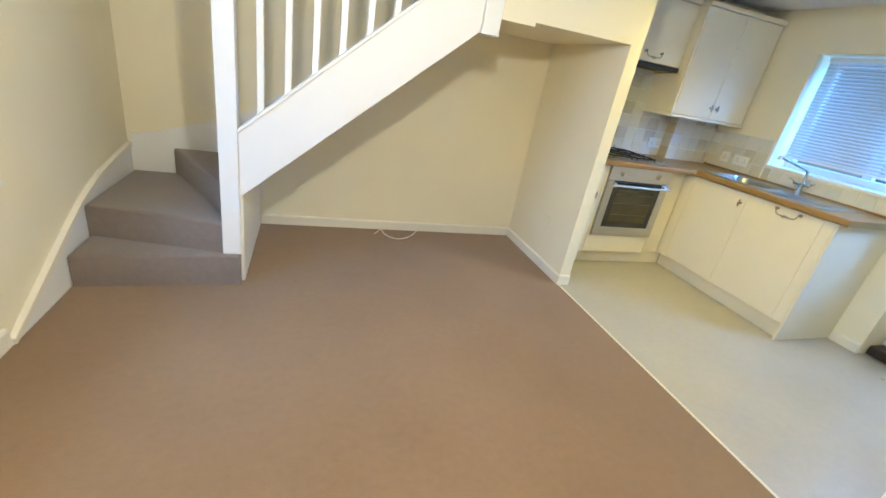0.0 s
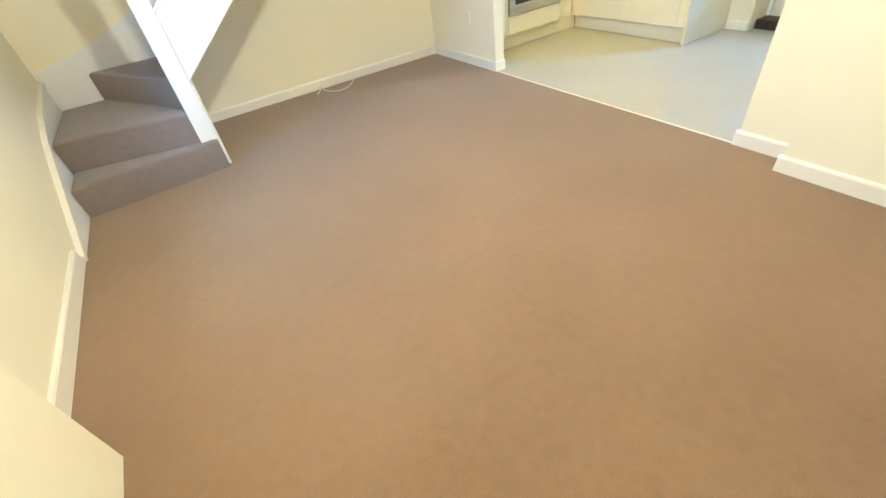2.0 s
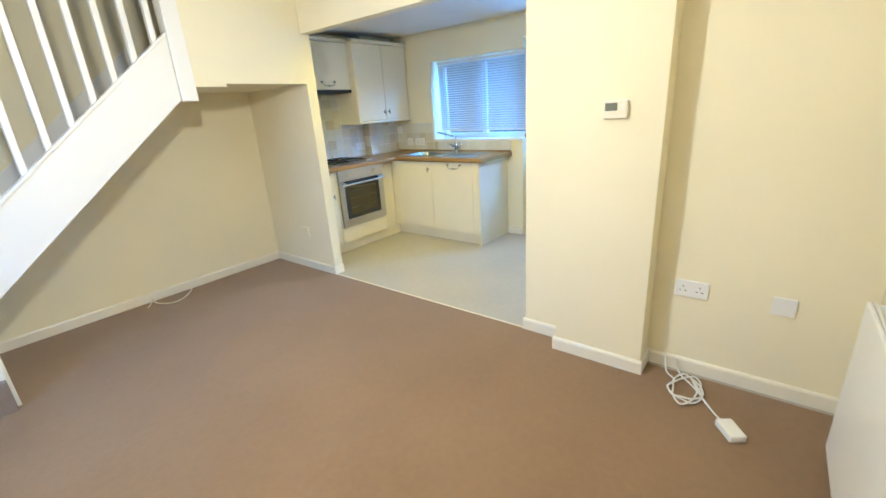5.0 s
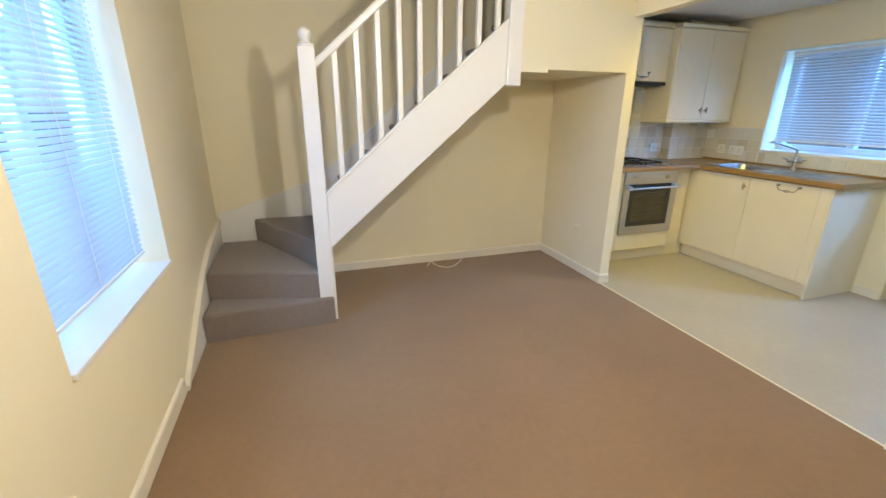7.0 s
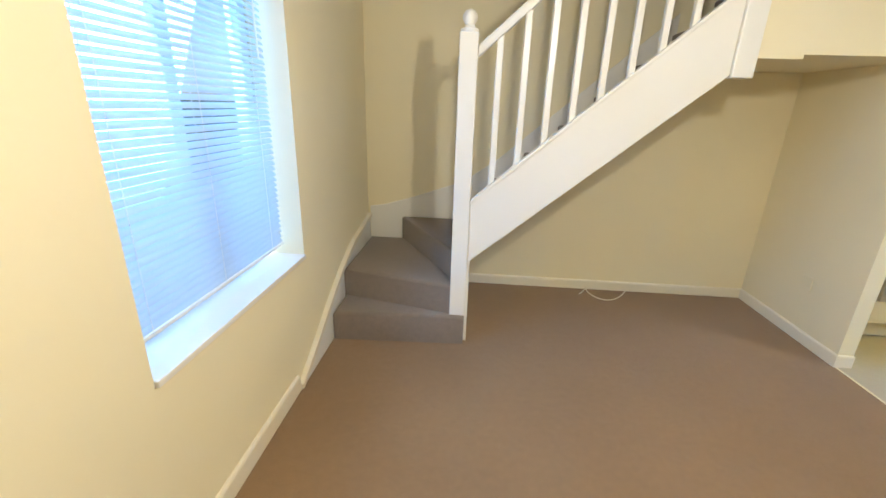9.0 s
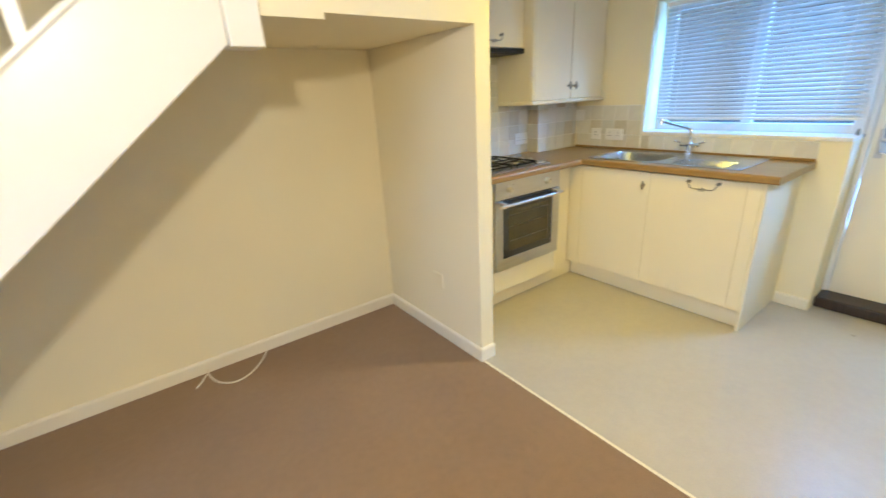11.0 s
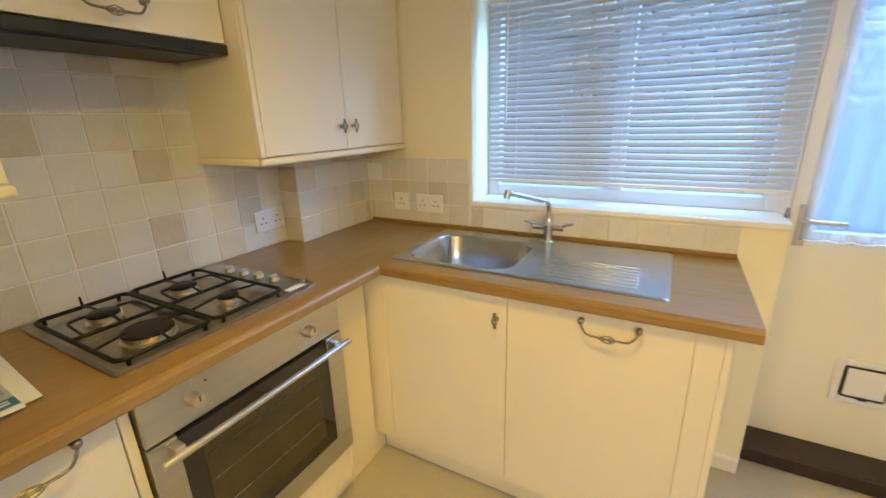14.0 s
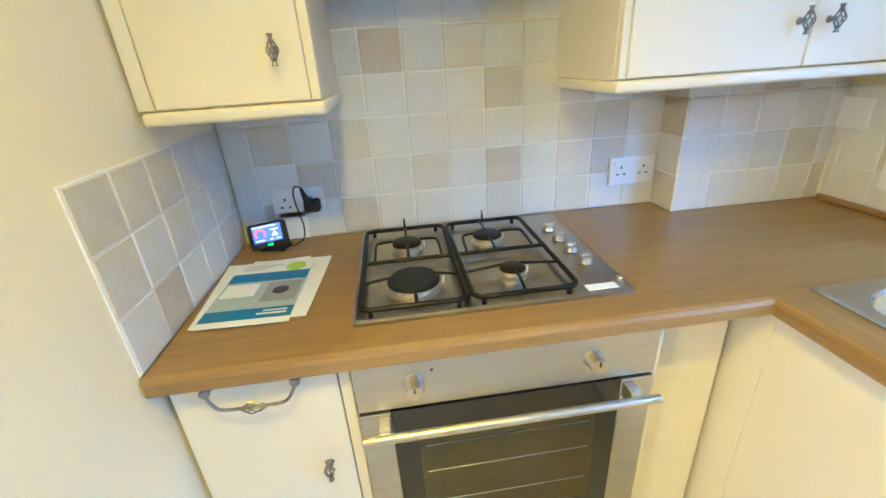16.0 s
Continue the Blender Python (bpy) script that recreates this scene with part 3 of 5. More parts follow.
kb = solo("blind_cord", tube(bmesh.new(), [(KX + 0.072, -1.858, 1.868), (KX + 0.072, -1.860, 1.075)], 0.0022, 6), PVC,
          "thin white pull cord hanging beside the kitchen blind", "blind cord", smooth=True, base=(KX + 0.072, -1.86, 1.07))
part("tassel", lathe(bmesh.new(), [(0.004, 1.078), (0.007, 1.066), (0.009, 1.045), (0.006, 1.042)], (KX + 0.072, -1.860, 0), seg=12), LEGCHROME, kb, "small grey cord tassel", smooth=True)
for ya, yb in ((-1.730, -0.120), (FY + 0.012, -2.662)):
    solo("upstand_strip", B(KX - 0.020, KX - 0.0065, ya, yb, WT + 0.0005, WT + 0.016, bevel=0.002, seg=1), WOOD_Y,
         "narrow oak-effect strip sealing the worktop to the tiled wall", "trim strip", "worktop sealing strips", base=(KX - 0.013, (ya + yb) / 2, WT))

# ---- back door ----
DX = 2.095
door = setting("door_back", bmesh.new(), WHITE_GLOSS)
D0, D1 = KD["y0"] + 0.03, KD["y1"] - 0.03
GY0, GY1, GZ0, GZ1 = D0 + 0.105, D1 - 0.085, 0.965, 1.80
bm = bmesh.new()
box(bm, DX, DX + 0.04, D0 + 0.004, D1 - 0.004, 0.0685, GZ0, 0.003)
box(bm, DX, DX + 0.04, D0 + 0.004, GY0, GZ0, GZ1, 0.003)
box(bm, DX, DX + 0.04, GY1, D1 - 0.004, GZ0, GZ1, 0.003)
box(bm, DX, DX + 0.04, D0 + 0.004, D1 - 0.004, GZ1, KD["z1"] - 0.035, 0.003)
part("door_leaf", bm, GLOSS, door, "cream-painted door leaf with a glazed top")
g = part("pane", B(DX + 0.016, DX + 0.024, GY0, GY1, GZ0, GZ1), GLASS, door)
g.visible_shadow = False
bm = bmesh.new()
box(bm, DX - 0.012, DX + 0.06, KD["y0"], D0, 0.07, KD["z1"], 0.003)
box(bm, DX - 0.012, DX + 0.06, D1, KW["y0"] + 0.018, 0.07, KD["z1"], 0.003)
box(bm, DX - 0.012, DX + 0.06, D0, D1, KD["z1"] - 0.03, KD["z1"], 0.003)
part("door_frame", bm, PVC, door)
bm = bmesh.new()
box(bm, DX - 0.006, DX, D1 - 0.064, D1 - 0.030, 0.905, 1.065, 0.003)
h = part("handle_plate", bm, STEEL, door)
part("lever", tube(bmesh.new(), [(DX - 0.006, D1 - 0.047, 1.01), (DX - 0.045, D1 - 0.047, 1.01), (DX - 0.05, D1 - 0.06, 1.01), (DX - 0.05, D1 - 0.16, 1.008)], 0.008, 8), STEEL, h, smooth=True)
for z in (0.35, 1.60):
    part("hinge", B(DX - 0.016, DX - 0.002, D0 - 0.012, D0 + 0.012, z, z + 0.09, bevel=0.003), STEEL, door)
flap = thing("cat_flap", (DX, -2.237, 0.385), "white plastic cat flap with a dark rim in the door", "cat flap")
part("frame", frame_bars(bmesh.new(), DX - 0.014, DX - 0.001, -2.330, -2.143, 0.295, 0.480, 0.026), PVC, flap)
bm = bmesh.new()
box(bm, DX - 0.018, DX - 0.003, -2.304, -2.169, 0.321, 0.454, 0.012, 3)
part("rim", bm, DARKHOLE, flap)
part("flap", B(DX - 0.024, DX - 0.017, -2.296, -2.177, 0.333, 0.449, bevel=0.003), PVC, flap)
part("latch", B(DX - 0.030, DX - 0.016, -2.25, -2.222, 0.322, 0.333, bevel=0.002), DARKHOLE, flap)

bm = bmesh.new()
box(bm, 1.945, DX + 0.1, KD["y0"] + 0.003, KD["y1"] - 0.003, 0.0, 0.068, 0.008)
setting("doorstep", bm, MAT_RUBBER)

# sheer curtain over the door glass, gathered in soft folds
bm = bmesh.new()
rows = []
NY = 150
for j in range(9):
    z = 1.84 - j * (1.84 - 0.935) / 8
    row = []
    for i in range(NY):
        f = i / (NY - 1)
        y = D0 + 0.055 + f * (D1 - D0 - 0.10)
        a = 0.35 + 0.65 * j / 8
        x = DX - 0.022 - 0.0045 * a * math.sin(f * 48 + 0.9 * math.sin(f * 9)) - 0.004 * a * math.sin(f * 23 + 1)
        row.append(bm.verts.new((x, y, z + (0.006 * math.sin(f * 31) if j == 8 else 0))))
    rows.append(row)
for r0, r1 in zip(rows, rows[1:]):
    for i in range(NY - 1):
        bm.faces.new((r0[i], r0[i + 1], r1[i + 1], r1[i]))
net = solo("net_curtain", bm, CURTAIN, "sheer white net curtain gathered over the glass of the back door", "curtain", smooth=True, base=(DX, -2.25, 0.93))
bm = tube(bmesh.new(), [(DX - 0.022, D0 + 0.045, 1.835), (DX - 0.022, D1 - 0.035, 1.835)], 0.004, 8)
part("rod", bm, PVC, net, "thin white rod")
part("hem", tube(bmesh.new(), [(DX - 0.030, D0 + 0.055 + k * 0.012, 0.936 + 0.003 * math.sin(k)) for k in range(int((D1 - D0 - 0.10) / 0.012) + 1)], 0.0035, 5), PAPER, net, "thick white hem", smooth=True)

# sheer curtain across the window above the bar
rows = []
bm = bmesh.new()
for j in range(6):
    row = []
    for i in range(130):
        f = i / 129
        x = KX + 0.130 - 0.005 * math.sin(f * 44 + 0.9 * math.sin(f * 8)) - 0.004 * math.sin(f * 21 + 2)
        row.append(bm.verts.new((x, W2["y0"] + 0.012 + f * (W2["y1"] - W2["y0"] - 0.024), 1.86 - j * 0.155)))
    rows.append(row)
for r0, r1 in zip(rows, rows[1:]):
    for i in range(129):
        bm.faces.new((r0[i], r0[i + 1], r1[i + 1], r1[i]))
net2 = solo("net_curtain", bm, CURTAIN, "sheer white net curtain across the window above the breakfast bar", "curtain", smooth=True, base=(KX + 0.13, -3.84, 1.08))
part("rod", tube(bmesh.new(), [(KX + 0.13, W2["y0"] + 0.004, 1.862), (KX + 0.13, W2["y1"] - 0.004, 1.862)], 0.004, 8), PVC, net2, "thin white rod")

# ---- garden behind the door ----
STONE = material("pale_garden_stone", (0.42, 0.40, 0.36), 0.9, var=0.2, scale=5, fine=60, bump=0.8, dist=0.006)
MORTAR = material("grey_mortar", (0.36, 0.345, 0.31), 0.95, var=0.2, scale=12, fine=90, bump=0.8, dist=0.004)
FENCEWOOD = material("weathered_blue_grey_wood", (0.13, 0.17, 0.21), 0.85, var=0.25, scale=6, fine=50, bump=0.6, dist=0.003, stretch=(6, 6, 0.6))
PAVING = material("grey_paving", (0.22, 0.21, 0.20), 0.9, var=0.2, scale=3, fine=60, bump=0.6, dist=0.004)
GRASS_EARTH = material("distant_ground", (0.07, 0.09, 0.04), 0.95, var=0.3, scale=0.4, fine=12, bump=0.3)
bm = bmesh.new()
vs = [bm.verts.new(p) for p in ((-400, -400, -0.16), (400, -400, -0.16), (400, 400, -0.16), (-400, 400, -0.16))]
bm.faces.new(vs)
setting("ground", bm, GRASS_EARTH)
setting("pavement", B(2.18, 5.2, -5.5, 1.5, -0.155, -0.06), PAVING)

# ---- radiators ----
ENAMEL = material("white_radiator_enamel", (0.82, 0.82, 0.80), 0.30, var=0.015, scale=2, fine=20, bump=0.04)


def radiator(axis, a0, a1, f, b, z0, z1, label):
    """axis: the way it runs; f and b are its front and back on the other axis."""
    def bx(u0, u1, v0, v1, w0, w1, **k):
        return B(u0, u1, v0, v1, w0, w1, **k) if axis == "x" else B(v0, v1, u0, u1, w0, w1, **k)
    s = 1 if b > f else -1
    mid = (a0 + a1) / 2
    base = (mid, (f + b) / 2, z0) if axis == "x" else ((f + b) / 2, mid, z0)
    r = thing("radiator", base, label, "radiator")
    part("front_panel", bx(a0, a1, f, f + s * 0.014, z0, z1 - 0.006, bevel=0.005), ENAMEL, r)
    bm = bmesh.new()
    n = int((a1 - a0) / 0.05)
    for k in range(n):
        u = a0 + (k + 0.5) * (a1 - a0) / n
        lo, hi = sorted((f + s * 0.016, b - s * 0.03))
        if axis == "x":
            box(bm, u - 0.012, u + 0.012, lo, hi, z0 + 0.03, z1 - 0.03)
        else:
            box(bm, lo, hi, u - 0.012, u + 0.012, z0 + 0.03, z1 - 0.03)
    part("fins", bm, ENAMEL, r)
    for u in (a0, a1 - 0.012):
        part("end_cover", bx(u, u + 0.012, f + s * 0.015, b - s * 0.02, z0 + 0.01, z1 - 0.012, bevel=0.003), ENAMEL, r)
    grille = part("top_grille", bx(a0 + 0.013, a1 - 0.013, f + s * 0.015, f + s * 0.021, z1 - 0.012, z1, bevel=0.001), ENAMEL, r)
    part("grille_back_rail", bx(a0 + 0.013, a1 - 0.013, b - s * 0.026, b - s * 0.020, z1 - 0.012, z1, bevel=0.001), ENAMEL, r)
    n = int((a1 - a0 - 0.03) / 0.011)
    lo, hi = sorted((f + s * 0.021, b - s * 0.026))
    bm = box(bmesh.new(), -0.0022, 0.0022, lo - base[1] if axis == "x" else -0.0022, hi - base[1] if axis == "x" else 0.0022, -0.003, 0.0)
    if axis == "y":
        bm.free()
        bm = box(bmesh.new(), lo - base[0], hi - base[0], -0.0022, 0.0022, -0.003, 0.0)
    me = bpy.data.meshes.new("grille_bar")
    bm.to_mesh(me)
    bm.free()
    me.materials.append(ENAMEL)
    for k in range(n):
        u = a0 + 0.018 + k * 0.011
        shared("grille_bar", me, r, (u, base[1], z1 - 0.002) if axis == "x" else (base[0], u, z1 - 0.002))
    lo, hi = sorted((b - s * 0.02, b))
    for u in (a0 + 0.12, a1 - 0.14):
        part("bracket", bx(u, u + 0.03, lo, hi, z0 + 0.08, z1 - 0.08), STEEL, r)
    return r


rad = radiator("y", -3.345, -2.795, 1.752, KX, 0.19, 0.757, "small white panel radiator under the breakfast bar")
rad2 = radiator("x", -1.95, -0.36, -4.25, FY, 0.10, 0.705, "long white panel radiator with a slatted top under the front window")


def valve(parent, x, y, z, out, drop):
    """A radiator valve with its pipe into the floor; out is the way from the radiator's end."""
    ux, uy = out
    v = part("valve", tube(bmesh.new(), [(x, y, z), (x + ux * 0.03, y + uy * 0.03, z)], 0.011, 10), CHROME, parent, smooth=True)
    lathe_bm = lathe(bmesh.new(), [(0.010, -0.03), (0.013, -0.02), (0.013, 0.012), (0.017, 0.016), (0.017, 0.05), (0.013, 0.056)], (x + ux * 0.034, y + uy * 0.034, z), seg=14)
    part("valve_head", lathe_bm, PVC if drop else CHROME, v, smooth=True)
    part("pipe", tube(bmesh.new(), [(x + ux * 0.034, y + uy * 0.034, 0.0), (x + ux * 0.034, y + uy * 0.034, z - 0.02)], 0.0075, 10), WHITE_GLOSS, v, smooth=True)


valve(rad, 1.80, -2.795, 0.235, (0, 1), False)
valve(rad, 1.80, -3.345, 0.235, (0, -1), False)
valve(rad2, -0.36, -4.29, 0.14, (1, 0), True)
bm = bmesh.new()
tube(bm, [(KX - 0.035, -2.81, 0.095), (KX - 0.035, -3.7, 0.095)], 0.008, 8)
solo("heating_pipe", bm, WHITE_GLOSS, "white-painted heating pipe running along the skirting below the bar", "pipe", smooth=True, base=(KX - 0.035, -3.2, 0.09))

# ---- kitchen units ----


def bow_handle(parent, c, along, out, span=0.155):
    """A drop handle: two ball mounts, a dipped bar and a twisted cage in the middle."""
    c, a, o = Vector(c), Vector(along), Vector(out)
    up = Vector((0, 0, 1))
    h = part("handle", tube(bmesh.new(), smooth_path([c - a * span / 2 + o * 0.018 + up * 0.004, c - a * span * 0.46 + o * 0.024 - up * 0.010, c - a * span * 0.36 + o * 0.026 - up * 0.028,
                                                       c - a * span * 0.15 + o * 0.026 - up * 0.031, c + o * 0.026 - up * 0.032, c + a * span * 0.15 + o * 0.026 - up * 0.031,
                                                       c + a * span * 0.36 + o * 0.026 - up * 0.028, c + a * span * 0.46 + o * 0.024 - up * 0.010, c + a * span / 2 + o * 0.018 + up * 0.004]), 0.0032, 8), PEWTER, parent, "antique pewter drop handle", smooth=True)
    for s in (-1, 1):
        m = c + a * s * span / 2
        bm = bmesh.new()
        bmesh.ops.create_uvsphere(bm, u_segments=12, v_segments=8, radius=0.0095, matrix=Matrix.Translation(m + o * 0.018 + up * 0.006))
        tube(bm, [m + up * 0.004, m + o * 0.012 + up * 0.005], [0.009, 0.005], 10)
        part("mount", bm, PEWTER, h, smooth=True)
    bm = bmesh.new()
    side = up.cross(a).normalized()
    for k in range(6):
        pts = []
        for j in range(13):
            t = j / 12
            r = 0.0018 + 0.0088 * math.sin(math.pi * t)
            ang = 2 * math.pi * k / 6 + 1.9 * t
            pts.append(c + o * 0.026 - up * 0.032 + a * (t - 0.5) * 0.044 + up * r * math.cos(ang) + side * r * math.sin(ang))
        tube(bm, pts, 0.0013, 5)
    part("cage", bm, PEWTER, h, smooth=True)
    return h


def cage_knob(parent, c, out, size=0.052):
    """An upright pull with a twisted cage on a short stem."""
    c, o = Vector(c), Vector(out)
    up = Vector((0, 0, 1))
    side = up.cross(o)
    bm = bmesh.new()
    tube(bm, [c, c + o * 0.005, c + o * 0.018], [0.0075, 0.005, 0.004], 10)
    k0 = part("handle", bm, PEWTER, parent, "antique pewter cage knob", smooth=True)
    bm = bmesh.new()
    m = c + o * 0.022
    for k in range(6):
        pts = []
        for j in range(13):
            t = j / 12
            r = 0.0025 + 0.0075 * math.sin(math.pi * t)
            ang = 2 * math.pi * k / 6 + 1.8 * t
            pts.append(m + up * (t - 0.5) * size * 0.62 + side * r * math.cos(ang) + o * r * math.sin(ang))
        tube(bm, pts, 0.0014, 5)
    part("cage", bm, PEWTER, k0, smooth=True)
    for s in (-1, 1):
        bm = bmesh.new()
        tube(bm, [m + up * s * size * 0.29, m + up * s * size * 0.36, m + up * s * size * 0.5], [0.0055, 0.0035, 0.0055], 10)
        part("tip", bm, PEWTER, k0, smooth=True)
    return k0


def front(bm, *a):
    return box(bm, *a, 0.0035, 2)


FYK = -0.572                               # face of the fronts on the hob wall
FXK = 1.282                                # face of the fronts under the sink
cab = thing("base_cabinet", (0.27, -0.29, 0), "cream base unit with one door and two handles beside the oven", "cabinet", "kitchen base units")
part("body", B(0.105, 0.437, -0.55, -0.004, 0.115, 0.858), CABINET, cab)
dd = part("door", B(0.118, 0.412, FYK, FYK + 0.02, 0.125, 0.852, bevel=0.0015), CABINET, cab)
bow_handle(dd, (0.265, FYK, 0.842), (1, 0, 0), (0, -1, 0))
cage_knob(dd, (0.366, FYK, 0.618), (0, -1, 0))
part("filler_strip", B(0.415, 0.436, FYK, FYK + 0.018, 0.125, 0.856, bevel=0.002, seg=1), CABINET, cab)

# oven housing
hou = thing("oven_housing", (0.74, -0.29, 0), "cream housing round the built-in oven", "cabinet", "kitchen base units")
part("side", B(1.044, 1.062, FYK + 0.002, -0.01, 0.115, 0.858, bevel=0.002, seg=1), CABINET, hou)
part("lower_panel", B(0.438, 1.042, FYK + 0.002, FYK + 0.02, 0.125, 0.276, bevel=0.0035), CABINET, hou)
part("base", B(0.438, 1.042, -0.54, -0.02, 0.115, 0.135), CABINET, hou)
part("corner_panel", B(1.066, 1.268, -0.505, -0.487, 0.114, 0.858, bevel=0.002, seg=1), CABINET, hou)

oven = thing("oven", (0.74, -0.3, 0.28), "stainless steel built-in single oven with a dark glass door", "oven")
part("body", B(0.455, 1.028, -0.55, -0.05, 0.285, 0.855), DARKHOLE, oven)
cp = part("control_panel", B(0.441, 1.041, FYK - 0.016, -0.552, 0.748, 0.862, bevel=0.003), STEEL, oven, "brushed steel control panel")
for kx in (0.553, 0.905):
    bm = lathe(bmesh.new(), [(0.020, 0.0), (0.020, -0.003), (0.0175, -0.006), (0.0165, -0.027), (0.015, -0.030), (0.002, -0.031)], (kx, FYK - 0.016, 0.806), axis="y", seg=28)
    k = part("knob", bm, ALU, cp, "satin metal control knob", smooth=True)
    box(bm2 := bmesh.new(), kx - 0.0015, kx + 0.0015, FYK - 0.0480, FYK - 0.0465, 0.808, 0.820)
    ob = mesh_object("knob_mark", bm2, DARKHOLE, ORIGIN[cp.name])
    ob.parent = cp
bm = lathe(bmesh.new(), [(0.0028, 0), (0.0028, -0.002), (0.001, -0.003)], (0.588, FYK - 0.016, 0.832), axis="y", seg=12)
part("indicator_lamp", bm, flat("dark_lens", (0.05, 0.012, 0.01), 0.2), cp)
od = part("door", B(0.441, 1.041, FYK - 0.018, -0.553, 0.283, 0.360, bevel=0.002), STEEL, oven, "steel-framed oven door")
part("stile", B(0.441, 0.502, FYK - 0.018, -0.553, 0.3605, 0.742, bevel=0.002), STEEL, od)
part("stile", B(0.972, 1.041, FYK - 0.018, -0.553, 0.3605, 0.742, bevel=0.002), STEEL, od)
part("door_glass", B(0.502, 0.972, FYK - 0.015, -0.556, 0.360, 0.742), OVENGLASS, od)
part("window", B(0.550, 0.925, FYK - 0.0165, FYK - 0.0142, 0.405, 0.672, bevel=0.0008), BRONZEGLASS, od, "brownish oven window")
for z in (0.47, 0.565, 0.64):
    part("rack_line", tube(bmesh.new(), [(0.562, FYK - 0.0172, z), (0.912, FYK - 0.0172, z + 0.002)], 0.0012, 5), SILVERLINE, od)
part("door_handle", tube(bmesh.new(), [(0.448, FYK - 0.055, 0.716), (1.034, FYK - 0.055, 0.716)], 0.0095, 14), ALU, od, "round satin bar handle", smooth=True)
for kx in (0.490, 0.986):
    part("handle_post", B(kx - 0.012, kx + 0.012, FYK - 0.052, FYK - 0.016, 0.700, 0.735, bevel=0.004), ALU, od)

sinkcab = thing("sink_cabinet", (1.57, -0.83, 0), "cream sink base unit with one wide plain door", "cabinet", "kitchen base units")
part("body", B(FXK + 0.02, KX - 0.004, -1.08, -0.02, 0.115, 0.72), CABINET, sinkcab)
dd = part("door", B(FXK, FXK + 0.02, -1.0795, -0.596, 0.125, 0.852, bevel=0.0015), CABINET, sinkcab)
cage_knob(dd, (FXK, -1.046, 0.775), (-1, 0, 0))
part("corner_post", B(FXK + 0.001, FXK + 0.02, -0.594, -0.487, 0.114, 0.858, bevel=0.002, seg=1), CABINET, sinkcab)
app = thing("appliance_cabinet", (1.57, -1.37, 0), "cream end unit with a drop handle under the drainer", "cabinet", "kitchen base units")
part("body", B(FXK + 0.02, KX - 0.004, -1.662, -1.084, 0.115, 0.72), CABINET, app)
dd = part("door", B(FXK, FXK + 0.02, -1.600, -1.0815, 0.125, 0.852, bevel=0.0015), CABINET, app)
bow_handle(dd, (FXK, -1.388, 0.825), (0, 1, 0), (-1, 0, 0))
part("filler_strip", B(FXK + 0.0003, FXK + 0.02, -1.6655, -1.6008, 0.125, 0.856, bevel=0.002, seg=1), CABINET, app)
part("end_panel", B(FXK + 0.002, KX - 0.003, -1.684, -1.666, 0.0, 0.858, bevel=0.0015, seg=1), CABINET, app)
plinth = solo("plinth", B(1.338, 1.352, -1.664, -0.50, 0.0, 0.112, bevel=0.001, seg=1), CABINET, "cream plinth board under the sink units", "plinth", "plinth boards", base=(1.345, -1.08, 0))
solo("plinth", B(0.105, 1.337, -0.497, -0.483, 0.0, 0.112, bevel=0.001, seg=1), CABINET, "cream plinth board under the oven and drawer unit", "plinth", "plinth boards", base=(0.72, -0.49, 0))


def wall_unit(x0, x1, yf, z0, z1, doors, label, side_l=True):
    u = thing("wall_cabinet", ((x0 + x1) / 2, yf / 2, z0), label, "cabinet", "kitchen wall units")
    part("body", B(x0 + 0.001, x1 - 0.001, yf + 0.021, -0.009, z0, z1, bevel=0.001, seg=1), CABINET, u)
    n = len(doors) - 1
    for a, b in zip(doors, doors[1:]):
        yield_door = part("door", B(a + 0.0015, b - 0.0015, yf, yf + 0.019, z0 + 0.002, z1 - 0.002, bevel=0.0035), CABINET, u)
        u_doors.append(yield_door)
    return u


def pelmet(u, x0, x1, yf, z0, ends=(True, True)):
    """A rounded light rail under the doors."""
    bm = bmesh.new()
    box(bm, x0 - (0.006 if ends[0] else 0), x1 + (0.006 if ends[1] else 0), yf - 0.010, yf + 0.012, z0 - 0.026, z0 - 0.001, 0.008, 3)
    if ends[0]:
        box(bm, x0 - 0.006, x0 + 0.014, yf + 0.012, -0.01, z0 - 0.026, z0 - 0.001, 0.006, 2)
    if ends[1]:
        box(bm, x1 - 0.014, x1 + 0.006, yf + 0.012, -0.01, z0 - 0.026, z0 - 0.001, 0.006, 2)
    part("light_rail", bm, CABINET, u, smooth=True)


u_doors = []
YU = -0.342
ul = wall_unit(0.105, 0.438, YU, 1.30, 2.08, [0.135, 0.419], "cream single wall unit with one plain door")
part("filler_strip", B(0.419, 0.437, YU + 0.002, YU + 0.019, 1.302, 2.078, bevel=0.001, seg=1), CABINET, ul)
part("filler_strip", B(0.106, 0.134, YU + 0.002, YU + 0.019, 1.302, 2.078, bevel=0.001, seg=1), CABINET, ul)
cage_knob(u_doors[-1], (0.370, YU, 1.390), (0, -1, 0))
pelmet(ul, 0.112, 0.438, YU, 1.30, (False, True))
ur = wall_unit(1.032, KX - 0.004, YU, 1.296, 2.08, [1.05, 1.445, 1.838], "cream double wall unit beside the window")
part("filler_strip", B(1.033, 1.049, YU + 0.002, YU + 0.019, 1.298, 2.078, bevel=0.001, seg=1), CABINET, ur)
cage_knob(u_doors[-2], (1.412, YU, 1.385), (0, -1, 0))
cage_knob(u_doors[-1], (1.480, YU, 1.385), (0, -1, 0))
pelmet(ur, 1.032, KX - 0.004, YU, 1.296, (True, False))
uh = wall_unit(0.436, 1.030, -0.262, 1.632, 2.08, [0.437, 1.029], "cream cupboard over the cooker hood")
